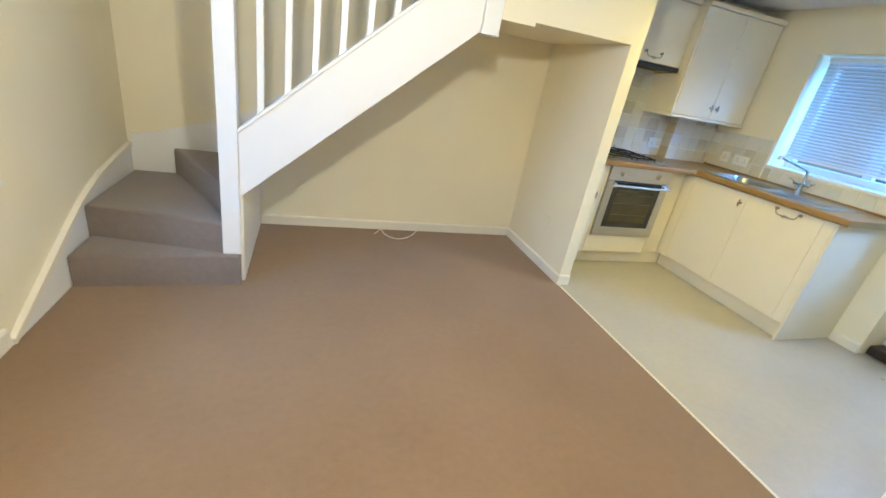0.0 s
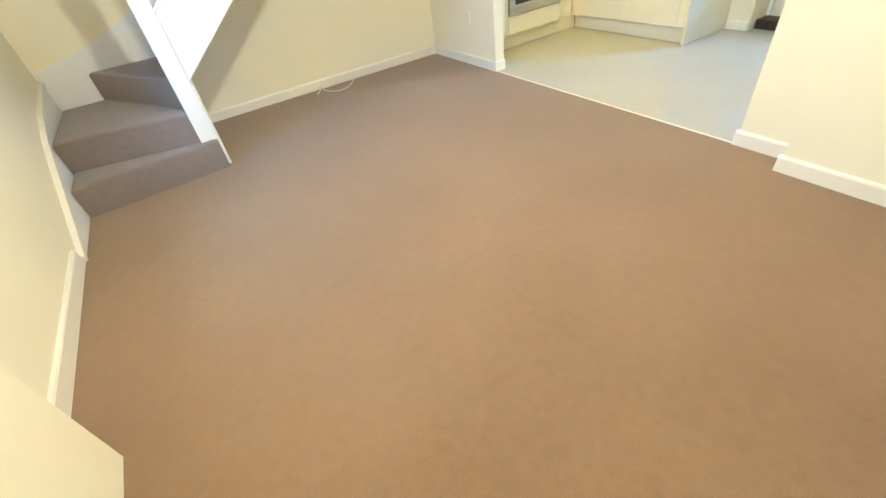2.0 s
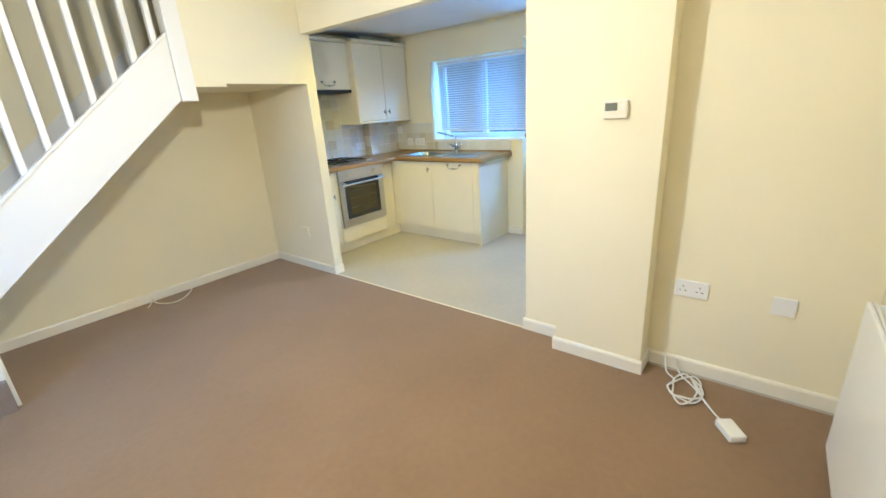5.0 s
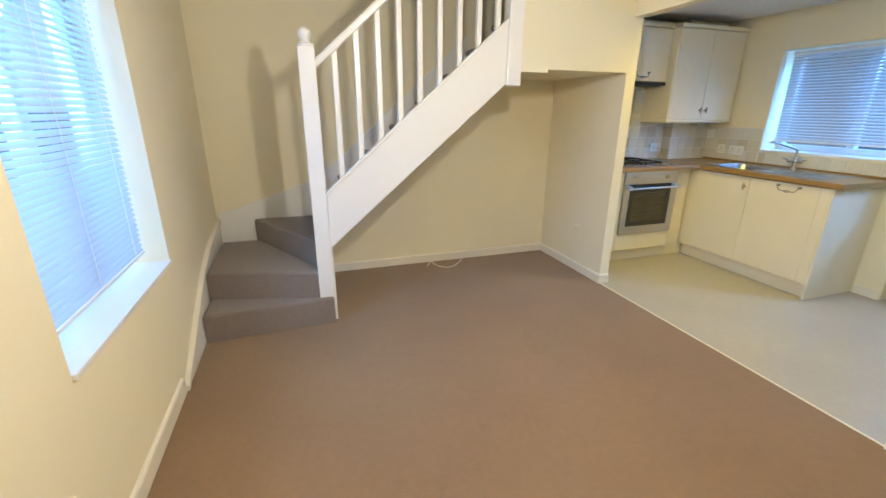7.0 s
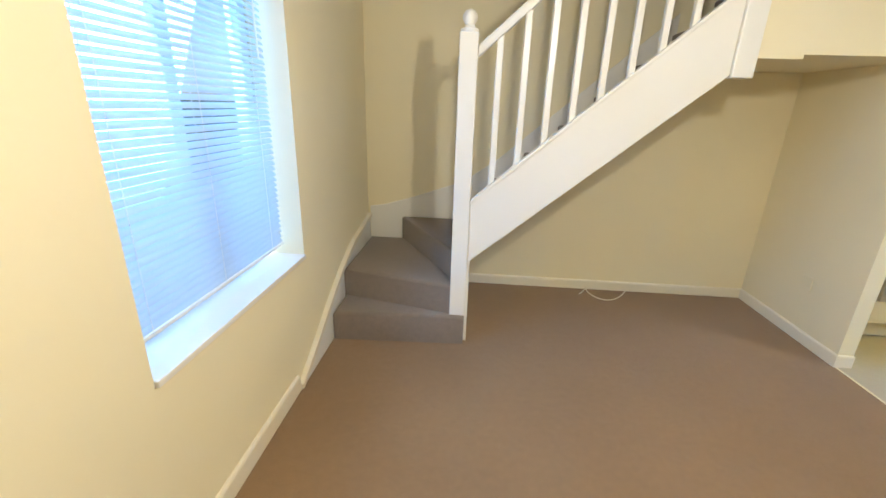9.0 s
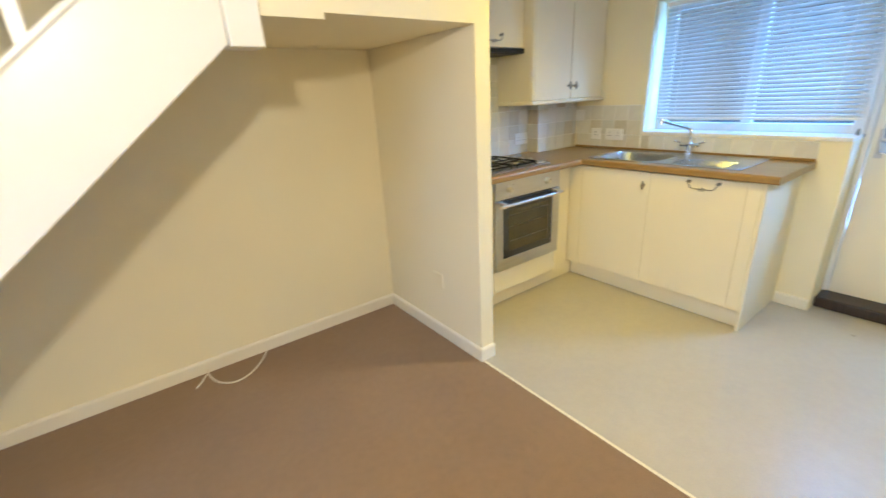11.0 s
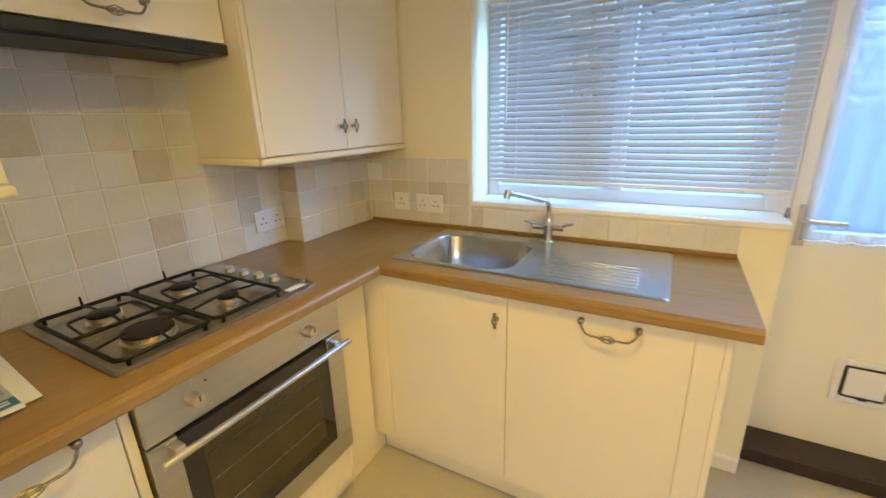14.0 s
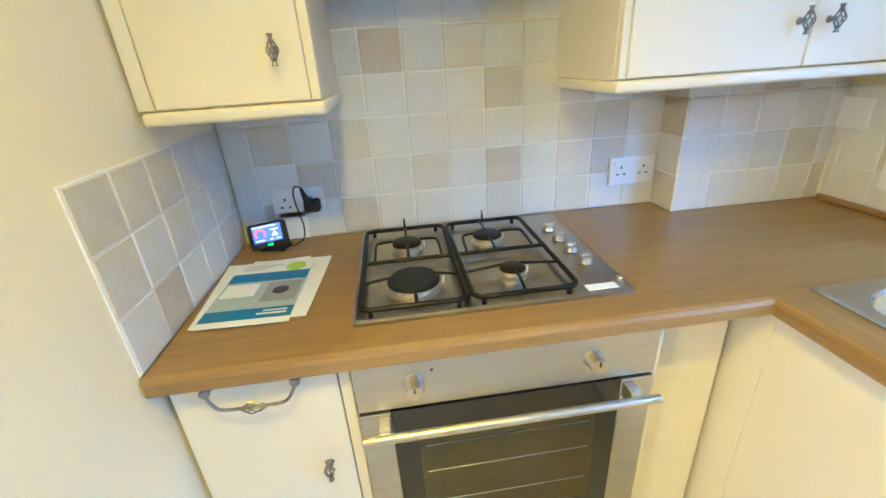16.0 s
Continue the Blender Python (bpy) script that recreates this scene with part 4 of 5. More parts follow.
bow_handle(u_doors[-1], (0.733, -0.262, 1.70), (1, 0, 0), (0, -1, 0))
hood = thing("cooker_hood", (0.733, -0.15, 1.6), "slim black cooker hood fitted under a cupboard", "cooker hood")
part("body", B(0.438, 1.028, -0.268, -0.012, 1.602, 1.630, bevel=0.003), BLACK, hood)
part("filter", B(0.48, 0.985, -0.24, -0.03, 1.597, 1.603, bevel=0.001, seg=1), DARKHOLE, hood)
part("switch", B(0.90, 0.94, -0.272, -0.267, 1.61, 1.62, bevel=0.001, seg=1), DARKHOLE, hood)
bm = bmesh.new()
box(bm, 0.10, 0.44, YU - 0.018, -0.01, 2.082, 2.118, 0.008)
box(bm, 1.026, KX - 0.004, YU - 0.018, -0.01, 2.082, 2.118, 0.008)
box(bm, 0.44, 1.026, -0.28, -0.01, 2.082, 2.118, 0.008)
solo("cornice", bm, CABINET, "cream cornice running over the wall units", "cornice", base=(0.98, -0.17, 2.08))

# ---- worktops ----
SKY0, SKY1, SKX0, SKX1 = -1.520, -0.592, 1.350, 1.800     # sink cut-out


def worktop_strip(bm, x0, x1, y0, y1, rounded):
    """A slab whose front edge ('y' or 'x') is rounded over."""
    z0, z1 = WT - 0.040, WT
    if rounded == "y":
        pts = [(y1, z0), (y0 + 0.006, z0), (y0, z0 + 0.006), (y0, z1 - 0.012), (y0 + 0.004, z1 - 0.004), (y0 + 0.012, z1), (y1, z1)]
        prism(bm, pts, "x", x0, x1)
    else:
        pts = [(x1, z0), (x0 + 0.006, z0), (x0, z0 + 0.006), (x0, z1 - 0.012), (x0 + 0.004, z1 - 0.004), (x0 + 0.012, z1), (x1, z1)]
        prism(bm, pts, "y", y0, y1)


top1 = thing("worktop", (0.68, -0.3, WT - 0.04), "oak-effect laminate worktop round the hob", "worktop")
part("slab", B(0.104, 1.258, -0.570, -0.006, WT - 0.040, WT), WOOD_X, top1)
bm = bmesh.new()
prism(bm, [(-0.5702, WT - 0.040), (-0.597, WT - 0.040), (-0.603, WT - 0.034), (-0.603, WT - 0.012), (-0.599, WT - 0.004), (-0.591, WT), (-0.5702, WT)], "x", 0.104, 1.258)
part("front_edge", bm, WOOD_X, top1, "rounded oak-effect front edge")
top2 = thing("worktop", (1.55, -0.9, WT - 0.04), "oak-effect laminate worktop round the sink", "worktop")
part("corner_section", B(1.2584, KX - 0.006, SKY1, -0.006, WT - 0.040, WT), WOOD_X, top2)
bm = bmesh.new()
worktop_strip(bm, 1.258, SKX0 + 0.001, -1.735, SKY1 - 0.0005, "x")
part("front_section", bm, WOOD_Y, top2)
part("back_section", B(SKX1, KX - 0.006, SKY0, SKY1 - 0.0005, WT - 0.040, WT), WOOD_Y, top2)
part("end_section", B(SKX0 + 0.001, KX - 0.006, -1.735, SKY0, WT - 0.040, WT), WOOD_Y, top2)
bm = bmesh.new()
worktop_strip(bm, 1.35, KX - 0.006, FY + 0.01, -2.655, "x")
bar = solo("breakfast_bar", bm, WOOD_Y, "oak-effect breakfast bar top along the outside wall", "breakfast bar", base=(1.55, -3.5, WT - 0.04))
leg = part("leg", tube(bmesh.new(), [(1.432, -2.738, 0.03), (1.432, -2.738, WT - 0.045)], 0.030, 24), LEGCHROME, bar, "round chrome support leg", smooth=True)
part("foot", lathe(bmesh.new(), [(0.031, 0.0), (0.034, 0.004), (0.034, 0.026), (0.031, 0.031)], (1.432, -2.738, 0), seg=24), RUBBER, leg, smooth=True)
part("fixing_plate", lathe(bmesh.new(), [(0.045, WT - 0.045), (0.045, WT - 0.040)], (1.432, -2.738, 0), seg=24), STEEL, bar)


# ---- sink ----
sink = thing("sink", (1.57, -1.04, WT), "stainless steel inset sink with one bowl and a ribbed drainer", "sink")
BX0, BX1, BY0, BY1 = 1.374, 1.742, -1.045, -0.622


def rounded_rect(x0, x1, y0, y1, r, z, k=6):
    pts = []
    for cx_, cy_, a0 in ((x1 - r, y1 - r, 0), (x0 + r, y1 - r, 90), (x0 + r, y0 + r, 180), (x1 - r, y0 + r, 270)):
        for i in range(k + 1):
            a = radians(a0 + 90 * i / k)
            pts.append((cx_ + r * math.cos(a), cy_ + r * math.sin(a), z))
    return pts


def rings(bm, loops, cap=True):
    vs = [[bm.verts.new(p) for p in lp] for lp in loops]
    for r0, r1 in zip(vs, vs[1:]):
        n = len(r0)
        for i in range(n):
            bm.faces.new((r0[i], r0[(i + 1) % n], r1[(i + 1) % n], r1[i]))
    if cap:
        bm.faces.new(vs[-1])
    return vs


bm = bmesh.new()
outer = rounded_rect(SKX0 - 0.008, SKX1 + 0.010, SKY0 - 0.010, SKY1 + 0.010, 0.012, WT + 0.0025)
lip = rounded_rect(SKX0 + 0.000, SKX1 + 0.002, SKY0 - 0.002, SKY1 + 0.002, 0.012, WT + 0.006)
rim_out = rounded_rect(SKX0 + 0.008, SKX1 - 0.006, SKY0 + 0.006, SKY1 - 0.006, 0.012, WT + 0.004)
inner = rounded_rect(BX0, BX1, BY0, BY1, 0.088, WT + 0.003)
rings(bm, [rounded_rect(SKX0 - 0.008, SKX1 + 0.010, SKY0 - 0.010, SKY1 + 0.010, 0.012, WT + 0.0006), outer, lip, rim_out], cap=False)
o = [bm.verts.new((p[0], p[1], p[2])) for p in rim_out]
i_ = [bm.verts.new(p) for p in inner]
eo = [bm.edges.new((o[k], o[(k + 1) % len(o)])) for k in range(len(o))]
ei = [bm.edges.new((i_[k], i_[(k + 1) % len(i_)])) for k in range(len(i_))]
bmesh.ops.triangle_fill(bm, use_beauty=True, edges=eo + ei)
bmesh.ops.remove_doubles(bm, verts=bm.verts, dist=0.0002)
part("deck", bm, SINKSTEEL, sink, "flat steel surround with a raised rim")
bm = bmesh.new()
rings(bm, [inner, rounded_rect(BX0 + 0.006, BX1 - 0.006, BY0 + 0.006, BY1 - 0.006, 0.085, WT - 0.004),
           rounded_rect(BX0 + 0.014, BX1 - 0.014, BY0 + 0.014, BY1 - 0.014, 0.080, WT - 0.110),
           rounded_rect(BX0 + 0.026, BX1 - 0.026, BY0 + 0.026, BY1 - 0.026, 0.070, WT - 0.140),
           rounded_rect(BX0 + 0.052, BX1 - 0.052, BY0 + 0.052, BY1 - 0.052, 0.050, WT - 0.150)])
part("bowl", bm, SINKSTEEL, sink, "deep rounded bowl", smooth=True)
wx, wy = (BX0 + BX1) / 2, (BY0 + BY1) / 2
bm = lathe(bmesh.new(), [(0.045, WT - 0.1495), (0.045, WT - 0.146), (0.036, WT - 0.145), (0.030, WT - 0.149), (0.004, WT - 0.1485)], (wx, wy, 0), seg=28)
part("waste", bm, CHROME, sink, smooth=True)
for k in range(7):
    xx = 1.405 + k * 0.030
    y_in = -1.115 - 0.03 * abs(k - 3) / 3
    bm = tube(bmesh.new(), [(xx, y_in, WT + 0.0018), (xx, y_in - 0.02, WT + 0.0022), (xx, -1.43, WT + 0.0022), (xx, -1.445, WT + 0.0018)], [0.002, 0.0045, 0.0045, 0.002], 8)
    part("rib", bm, SINKSTEEL, sink, smooth=True)

TX, TYY = 1.770, -1.075
tap = thing("mixer_tap", (TX, TYY, WT), "chrome kitchen mixer tap with two levers and a high swivel spout", "tap")
bm = lathe(bmesh.new(), [(0.026, WT + 0.003), (0.026, WT + 0.010), (0.019, WT + 0.016), (0.017, WT + 0.055), (0.020, WT + 0.062), (0.020, WT + 0.078), (0.013, WT + 0.086), (0.011, WT + 0.11)], (TX, TYY, 0), seg=24)
part("body", bm, CHROME, tap, smooth=True)
part("spout", tube(bmesh.new(), smooth_path([(TX, TYY, WT + 0.10), (TX, TYY, WT + 0.150), (TX - 0.012, TYY + 0.007, WT + 0.174), (TX - 0.060, TYY + 0.035, WT + 0.192), (TX - 0.150, TYY + 0.085, WT + 0.222), (TX - 0.192, TYY + 0.109, WT + 0.236)], 5), 0.0105, 14), CHROME, tap, smooth=True)
part("nozzle", tube(bmesh.new(), [(TX - 0.187, TYY + 0.106, WT + 0.244), (TX - 0.195, TYY + 0.111, WT + 0.212)], [0.013, 0.012], 14), CHROME, tap, smooth=True)
for s in (-1, 1):
    a = part("arm", tube(bmesh.new(), [(TX, TYY, WT + 0.068), (TX, TYY + s * 0.062, WT + 0.068)], 0.0115, 12), CHROME, tap, smooth=True)
    part("lever", tube(bmesh.new(), [(TX, TYY + s * 0.060, WT + 0.080), (TX - 0.005, TYY + s * 0.075, WT + 0.088), (TX - 0.012, TYY + s * 0.100, WT + 0.092)], [0.008, 0.006, 0.005], 10), CHROME, a, smooth=True)

# ---- hob ----
hob = thing("gas_hob", (0.735, -0.28, WT), "steel four-burner gas hob with black pan supports", "hob")
HX0, HX1, HY0, HY1 = 0.448, 1.022, -0.522, -0.035
bm = bmesh.new()
rings(bm, [rounded_rect(HX0, HX1, HY0, HY1, 0.010, WT + 0.0008), rounded_rect(HX0, HX1, HY0, HY1, 0.010, WT + 0.007),
           rounded_rect(HX0 + 0.006, HX1 - 0.006, HY0 + 0.006, HY1 - 0.006, 0.008, WT + 0.0105),
           rounded_rect(HX0 + 0.014, HX1 - 0.014, HY0 + 0.014, HY1 - 0.014, 0.008, WT + 0.0085)])
part("plate", bm, HOBSTEEL, hob, "slightly worn stainless hob plate")
for (px, py, w, h) in ((0.567, -0.198, 0.196, 0.180), (0.790, -0.198, 0.196, 0.180), (0.567, -0.405, 0.196, 0.190), (0.790, -0.405, 0.196, 0.190)):
    bm = bmesh.new()
    rings(bm, [rounded_rect(px - w / 2, px + w / 2, py - h / 2, py + h / 2, 0.03, WT + 0.0088), rounded_rect(px - w / 2 + 0.006, px + w / 2 - 0.006, py - h / 2 + 0.006, py + h / 2 - 0.006, 0.028, WT + 0.0115),
               rounded_rect(px - w / 2 + 0.012, px + w / 2 - 0.012, py - h / 2 + 0.012, py + h / 2 - 0.012, 0.026, WT + 0.0095)])
    part("burner_well", bm, HOBSTEEL, hob, smooth=True)
for (px, py, r, nm) in ((0.571, -0.205, 0.036, "medium"), (0.783, -0.207, 0.036, "medium"), (0.575, -0.413, 0.055, "large"), (0.794, -0.408, 0.027, "small")):
    bm = lathe(bmesh.new(), [(r + 0.006, WT + 0.010), (r + 0.006, WT + 0.014), (r - 0.004, WT + 0.017), (r - 0.002, WT + 0.027)], (px, py, 0), seg=32)
    for k in range(int(r * 700)):
        a = 2 * math.pi * k / int(r * 700)
        c_, s_ = math.cos(a), math.sin(a)
        tube(bm, [(px + (r - 0.006) * c_, py + (r - 0.006) * s_, WT + 0.0222), (px + (r + 0.001) * c_, py + (r + 0.001) * s_, WT + 0.0222)], 0.0016, 4)
    bn = part("burner", bm, ALU, hob, nm + " aluminium gas burner", smooth=True)
    bm = lathe(bmesh.new(), [(r - 0.003, WT + 0.0275), (r + 0.0015, WT + 0.029), (r + 0.0015, WT + 0.033), (r - 0.002, WT + 0.036), (0.002, WT + 0.0365)], (px, py, 0), seg=32)
    part("cap", bm, IRON, bn, "black burner cap", smooth=True)
    bm = tube(bmesh.new(), [(px + r + 0.010, py + 0.012, WT + 0.010), (px + r + 0.010, py + 0.012, WT + 0.026)], 0.0025, 6)
    part("igniter", bm, PVC, bn)


def pan_support(x0, x1, y0, y1, burners):
    zt = WT + 0.034
    loop = rounded_rect(x0, x1, y0, y1, 0.022, zt - 0.008, 4)
    p = part("pan_support", tube(bmesh.new(), loop, 0.0056, 8, closed=True), IRON, hob, "black enamelled pan support", smooth=True)
    ym = (y0 + y1) / 2
    part("crossbar", tube(bmesh.new(), [(x0, ym, zt - 0.008), (x1, ym, zt - 0.008)], 0.0050, 8), IRON, p, smooth=True)
    for bx_, by_, r in burners:
        rear = by_ > ym
        for dy in ((1, -1) if rear else (-1,)):
            y_out = (y1 if rear else ym) if dy > 0 else (ym if rear else y0)
            y_in = by_ + dy * r * 0.62
            bm = tube(bmesh.new(), [(bx_, y_out, zt - 0.008), (bx_, (y_out + y_in) / 2, zt + 0.001), (bx_, y_in, zt + 0.001)], [0.0040, 0.0034, 0.0028], 6)
            part("finger", bm, IRON, p, smooth=True)
        for dx in (1, -1):
            x_out = x1 if dx > 0 else x0
            if rear:
                bend = [(x_out - dx * 0.026, ym, zt - 0.008), (x_out - dx * 0.028, by_ - 0.012, zt), (x_out - dx * 0.040, by_ + 0.004, zt + 0.001), (bx_ + dx * r * 1.1, by_ + 0.008, zt + 0.001)]
            else:
                bend = [(x_out, by_ + 0.012, zt - 0.008), (bx_ + dx * r * 1.25, by_ + 0.012, zt), (bx_ + dx * r * 0.8, by_ + 0.012, zt + 0.001)]
            part("finger", tube(bmesh.new(), smooth_path(bend, 3), 0.0036, 6), IRON, p, smooth=True)
    for xx in (x0 + 0.02, x1 - 0.02):
        for yy in (y0, y1):
            part("foot", tube(bmesh.new(), [(xx, yy, WT + 0.009), (xx, yy, zt - 0.008)], 0.005, 8), IRON, p, smooth=True)
    part("prong", tube(bmesh.new(), [((x0 + x1) / 2, y1, zt - 0.008), ((x0 + x1) / 2, y1 + 0.004, zt + 0.022)], [0.0042, 0.0022], 6), IRON, p, smooth=True)


pan_support(0.464, 0.678, -0.508, -0.088, ((0.571, -0.205, 0.032), (0.575, -0.413, 0.050)))
pan_support(0.688, 0.904, -0.508, -0.088, ((0.783, -0.207, 0.032), (0.794, -0.408, 0.025)))
for kx, ky in ((0.966, -0.170), (0.968, -0.240), (0.969, -0.314), (0.974, -0.384)):
    bm = lathe(bmesh.new(), [(0.0165, WT + 0.0095), (0.0175, WT + 0.013), (0.0165, WT + 0.015), (0.0155, WT + 0.024), (0.012, WT + 0.027)], (kx, ky, 0), seg=24)
    k = part("knob", bm, ALU, hob, "worn satin control knob", smooth=True)
    part("grip", B(kx - 0.0125, kx + 0.0125, ky - 0.003, ky + 0.003, WT + 0.026, WT + 0.031, bevel=0.0015, seg=1), ALU, k)
bm = lathe(bmesh.new(), [(0.008, WT + 0.0095), (0.008, WT + 0.017), (0.006, WT + 0.019)], (1.008, -0.478, 0), seg=18)
part("ignition_button", bm, ALU, hob, smooth=True)
part("name_strip", B(0.925, 0.990, -0.508, -0.486, WT + 0.0092, WT + 0.0115, bevel=0.0006, seg=1), PAPER, hob, "pale maker's strip")

# ---- tiles ----
TP, TG = 0.1085, 0.0030


def tile_mesh(w, h, plane):
    """One tile, its face lying back from the grout bed; plane is the way it faces."""
    bm = box(bmesh.new(), -w / 2, w / 2, -0.004, 0.004, -h / 2, h / 2)
    fe = [e for e in bm.edges if all(v.co.y < 0 for v in e.verts)]
    bmesh.ops.bevel(bm, geom=fe, offset=0.0022, segments=1, affect='EDGES')
    rot = {"-y": 0, "-x": -90, "+x": 90}[plane]
    bmesh.ops.rotate(bm, verts=bm.verts, cent=(0, 0, 0), matrix=Matrix.Rotation(radians(rot), 3, 'Z'))
    bmesh.ops.recalc_face_normals(bm, faces=bm.faces)
    me = bpy.data.meshes.new("tile")
    bm.to_mesh(me)
    bm.free()
    me.materials.append(TILE)
    return me


rt = random.Random(7)


def tile_field(name, plane, at, u0, u1, z0, z1, start=None, skip=None):
    """A grout bed with tiles set in courses. u runs along the wall; at is the wall's face."""
    s = {"-y": -1, "-x": -1, "+x": 1}[plane]
    bm = bmesh.new()
    if plane == "-y":
        box(bm, u0, u1, at + s * 0.0035, at - s * 0.001, z0, z1)
    else:
        box(bm, at + s * 0.0035, at - s * 0.001, u0, u1, z0, z1)
    bed = setting(name, bm, GROUT)
    cache = {}
    zz = z0
    while zz < z1 - 0.02:
        h = min(TP, z1 - zz)
        uu = (start if start is not None else u0)
        while uu > u0:
            uu -= TP
        while uu < u1 - 0.012:
            a, b = max(uu, u0), min(uu + TP, u1)
            uu += TP
            if b - a < 0.012 or (skip and skip((a + b) / 2, zz + h / 2)):
                continue
            key = (round(b - a, 3), round(h, 3))
            if key not in cache:
                cache[key] = tile_mesh(key[0] - TG, key[1] - TG, plane)
            d = at + s * (0.0018 + rt.uniform(0, 0.0006))
            c = (a + b) / 2
            loc = (c, d, zz + h / 2) if plane == "-y" else (d, c, zz + h / 2)
            ob = shared("tile", cache[key], bed, loc)
            ob.rotation_euler = (radians(rt.uniform(-0.25, 0.25)), radians(rt.uniform(-0.3, 0.3)), radians(rt.uniform(-0.25, 0.25)))
        zz += TP
    return bed


# ---- sockets and switches ----
def socket_plate(pos, face, gangs, label, holes=True, size=0.086, mat=SOCKET):
    """A white plate on a wall. face: the way it looks."""
    w = 0.146 if gangs == 2 else size
    n = {"-y": (0, -1), "-x": (-1, 0), "+x": (1, 0), "+y": (0, 1)}[face]
    t = thing("wall_socket", pos, label, "socket", "wall sockets")
    x, y, z = pos

    def bx(u0, u1, d0, d1, w0, w1, **k):
        if n[0] == 0:
            return B(x + u0, x + u1, y + n[1] * d0, y + n[1] * d1, z + w0, z + w1, **k)
        return B(x + n[0] * d0, x + n[0] * d1, y + u0, y + u1, z + w0, z + w1, **k)
    part("plate", bx(-w / 2, w / 2, 0.0, 0.009, -0.043, 0.043, bevel=0.003), mat, t)
    if holes:
        for g in range(gangs):
            gx = (-0.036 + 0.072 * g) if gangs == 2 else 0.0
            for (du, dz, hw, hh) in ((0, 0.012, 0.0022, 0.0045), (-0.011, -0.010, 0.0042, 0.0022), (0.011, -0.010, 0.0042, 0.0022)):
                part("pin_hole", bx(gx + du - hw, gx + du + hw, 0.0085, 0.0094, dz - hh, dz + hh), DARKHOLE, t)
            sx = gx + (0.020 if gx >= 0 and gangs == 2 else -0.020 if gangs == 2 else 0.022)
            part("switch", bx(sx - 0.0045, sx + 0.0045, 0.008, 0.0125, 0.016, 0.032, bevel=0.001, seg=1), SOCKET, t)
    return t


TZ = -0.006
S1 = (0.277, -0.006, 1.010)
socket_plate(S1, "-y", 2, "white double socket with a black adaptor plugged in")
socket_plate((0.255, -0.006, 0.944), "-y", 1, "small plain white plate just above the worktop", holes=False, size=0.075)
socket_plate((1.287, -0.006, 1.013), "-y", 2, "white double socket on the tiles behind the hob")
socket_plate((KX - 0.006, -0.310, 1.012), "-x", 1, "white single switched outlet on the tiles by the sink")
socket_plate((KX - 0.006, -0.470, 1.010), "-x", 2, "white double socket on the tiles by the sink")
socket_plate((KX - 0.006, -0.150, 1.155), "-x", 1, "blank white plate in the tiled corner", holes=False)
socket_plate((KX - 0.006, -2.800, 1.035), "-x", 2, "white double socket above the breakfast bar")
socket_plate((KX - 0.006, -3.165, 1.052), "-x", 1, "white single plate above the breakfast bar", holes=False)
socket_plate((KX - 0.006, -3.300, 1.050), "-x", 1, "white single switch above the breakfast bar", holes=False)
socket_plate((0.045, -3.715, 0.463), "-x", 2, "white double socket above the coiled extension lead")
socket_plate((0.045, -4.075, 0.455), "-x", 1, "white aerial outlet plate on the living room wall", holes=False)
socket_plate((WX, -0.556, 0.365), "-x", 1, "cream-painted blank plate low on the wall by the opening", holes=False, mat=PLASTER)

adaptor = thing("plug_adaptor", (0.318, -0.02, 1.01), "black plug-in adaptor with a looped lead in the double socket", "adaptor")
part("body", B(0.296, 0.340, -0.052, -0.016, 0.988, 1.022, bevel=0.007, seg=3), RUBBER, adaptor, smooth=True)
part("neck", tube(bmesh.new(), [(0.310, -0.045, 1.018), (0.302, -0.048, 1.045), (0.298, -0.045, 1.060)], [0.011, 0.007, 0.004], 8), RUBBER, adaptor, smooth=True)
part("lead", tube(bmesh.new(), smooth_path([(0.298, -0.045, 1.060), (0.284, -0.047, 1.066), (0.276, -0.050, 1.045), (0.280, -0.052, 1.00), (0.288, -0.055, 0.955), (0.283, -0.060, 0.92), (0.262, -0.070, 0.906), (0.235, -0.075, 0.905)], 6), 0.0022, 6), RUBBER, adaptor, smooth=True)

meter = thing("energy_monitor", (0.200, -0.095, WT), "black energy monitor with a lit screen and green light", "energy monitor")
mm = Matrix.Translation((0.200, -0.095, WT + 0.009)) @ Matrix.Rotation(radians(4), 4, 'Z') @ Matrix.Rotation(radians(-20), 4, 'X') @ Matrix.Rotation(radians(-5), 4, 'Y') @ Matrix.Scale(0.9, 4)


def tilted(bm, m):
    bmesh.ops.transform(bm, matrix=m, verts=bm.verts)
    return bm


SCREEN = glow_material("lit_screen", (0.12, 0.22, 0.62), 0.9)
SCREEN_WHITE = glow_material("lit_screen_text", (0.75, 0.85, 1.0), 1.6)
SCREEN_RED = glow_material("lit_screen_dial", (1.0, 0.10, 0.06), 1.6)
LED = glow_material("green_status_light", (0.06, 1.0, 0.05), 3.0)
part("body", tilted(B(-0.057, 0.057, -0.012, 0.012, 0.004, 0.084, bevel=0.009, seg=3), mm), RUBBER, meter, smooth=True)
part("stand", tilted(B(-0.035, 0.035, 0.0, 0.055, 0.001, 0.008, bevel=0.002), Matrix.Translation((0.200, -0.095, WT)) @ Matrix.Rotation(radians(-12), 4, 'Z')), RUBBER, meter)
scr = part("screen", tilted(B(-0.042, 0.042, -0.0135, -0.0118, 0.024, 0.076), mm), SCREEN, meter, "lit blue display")
bm = bmesh.new()
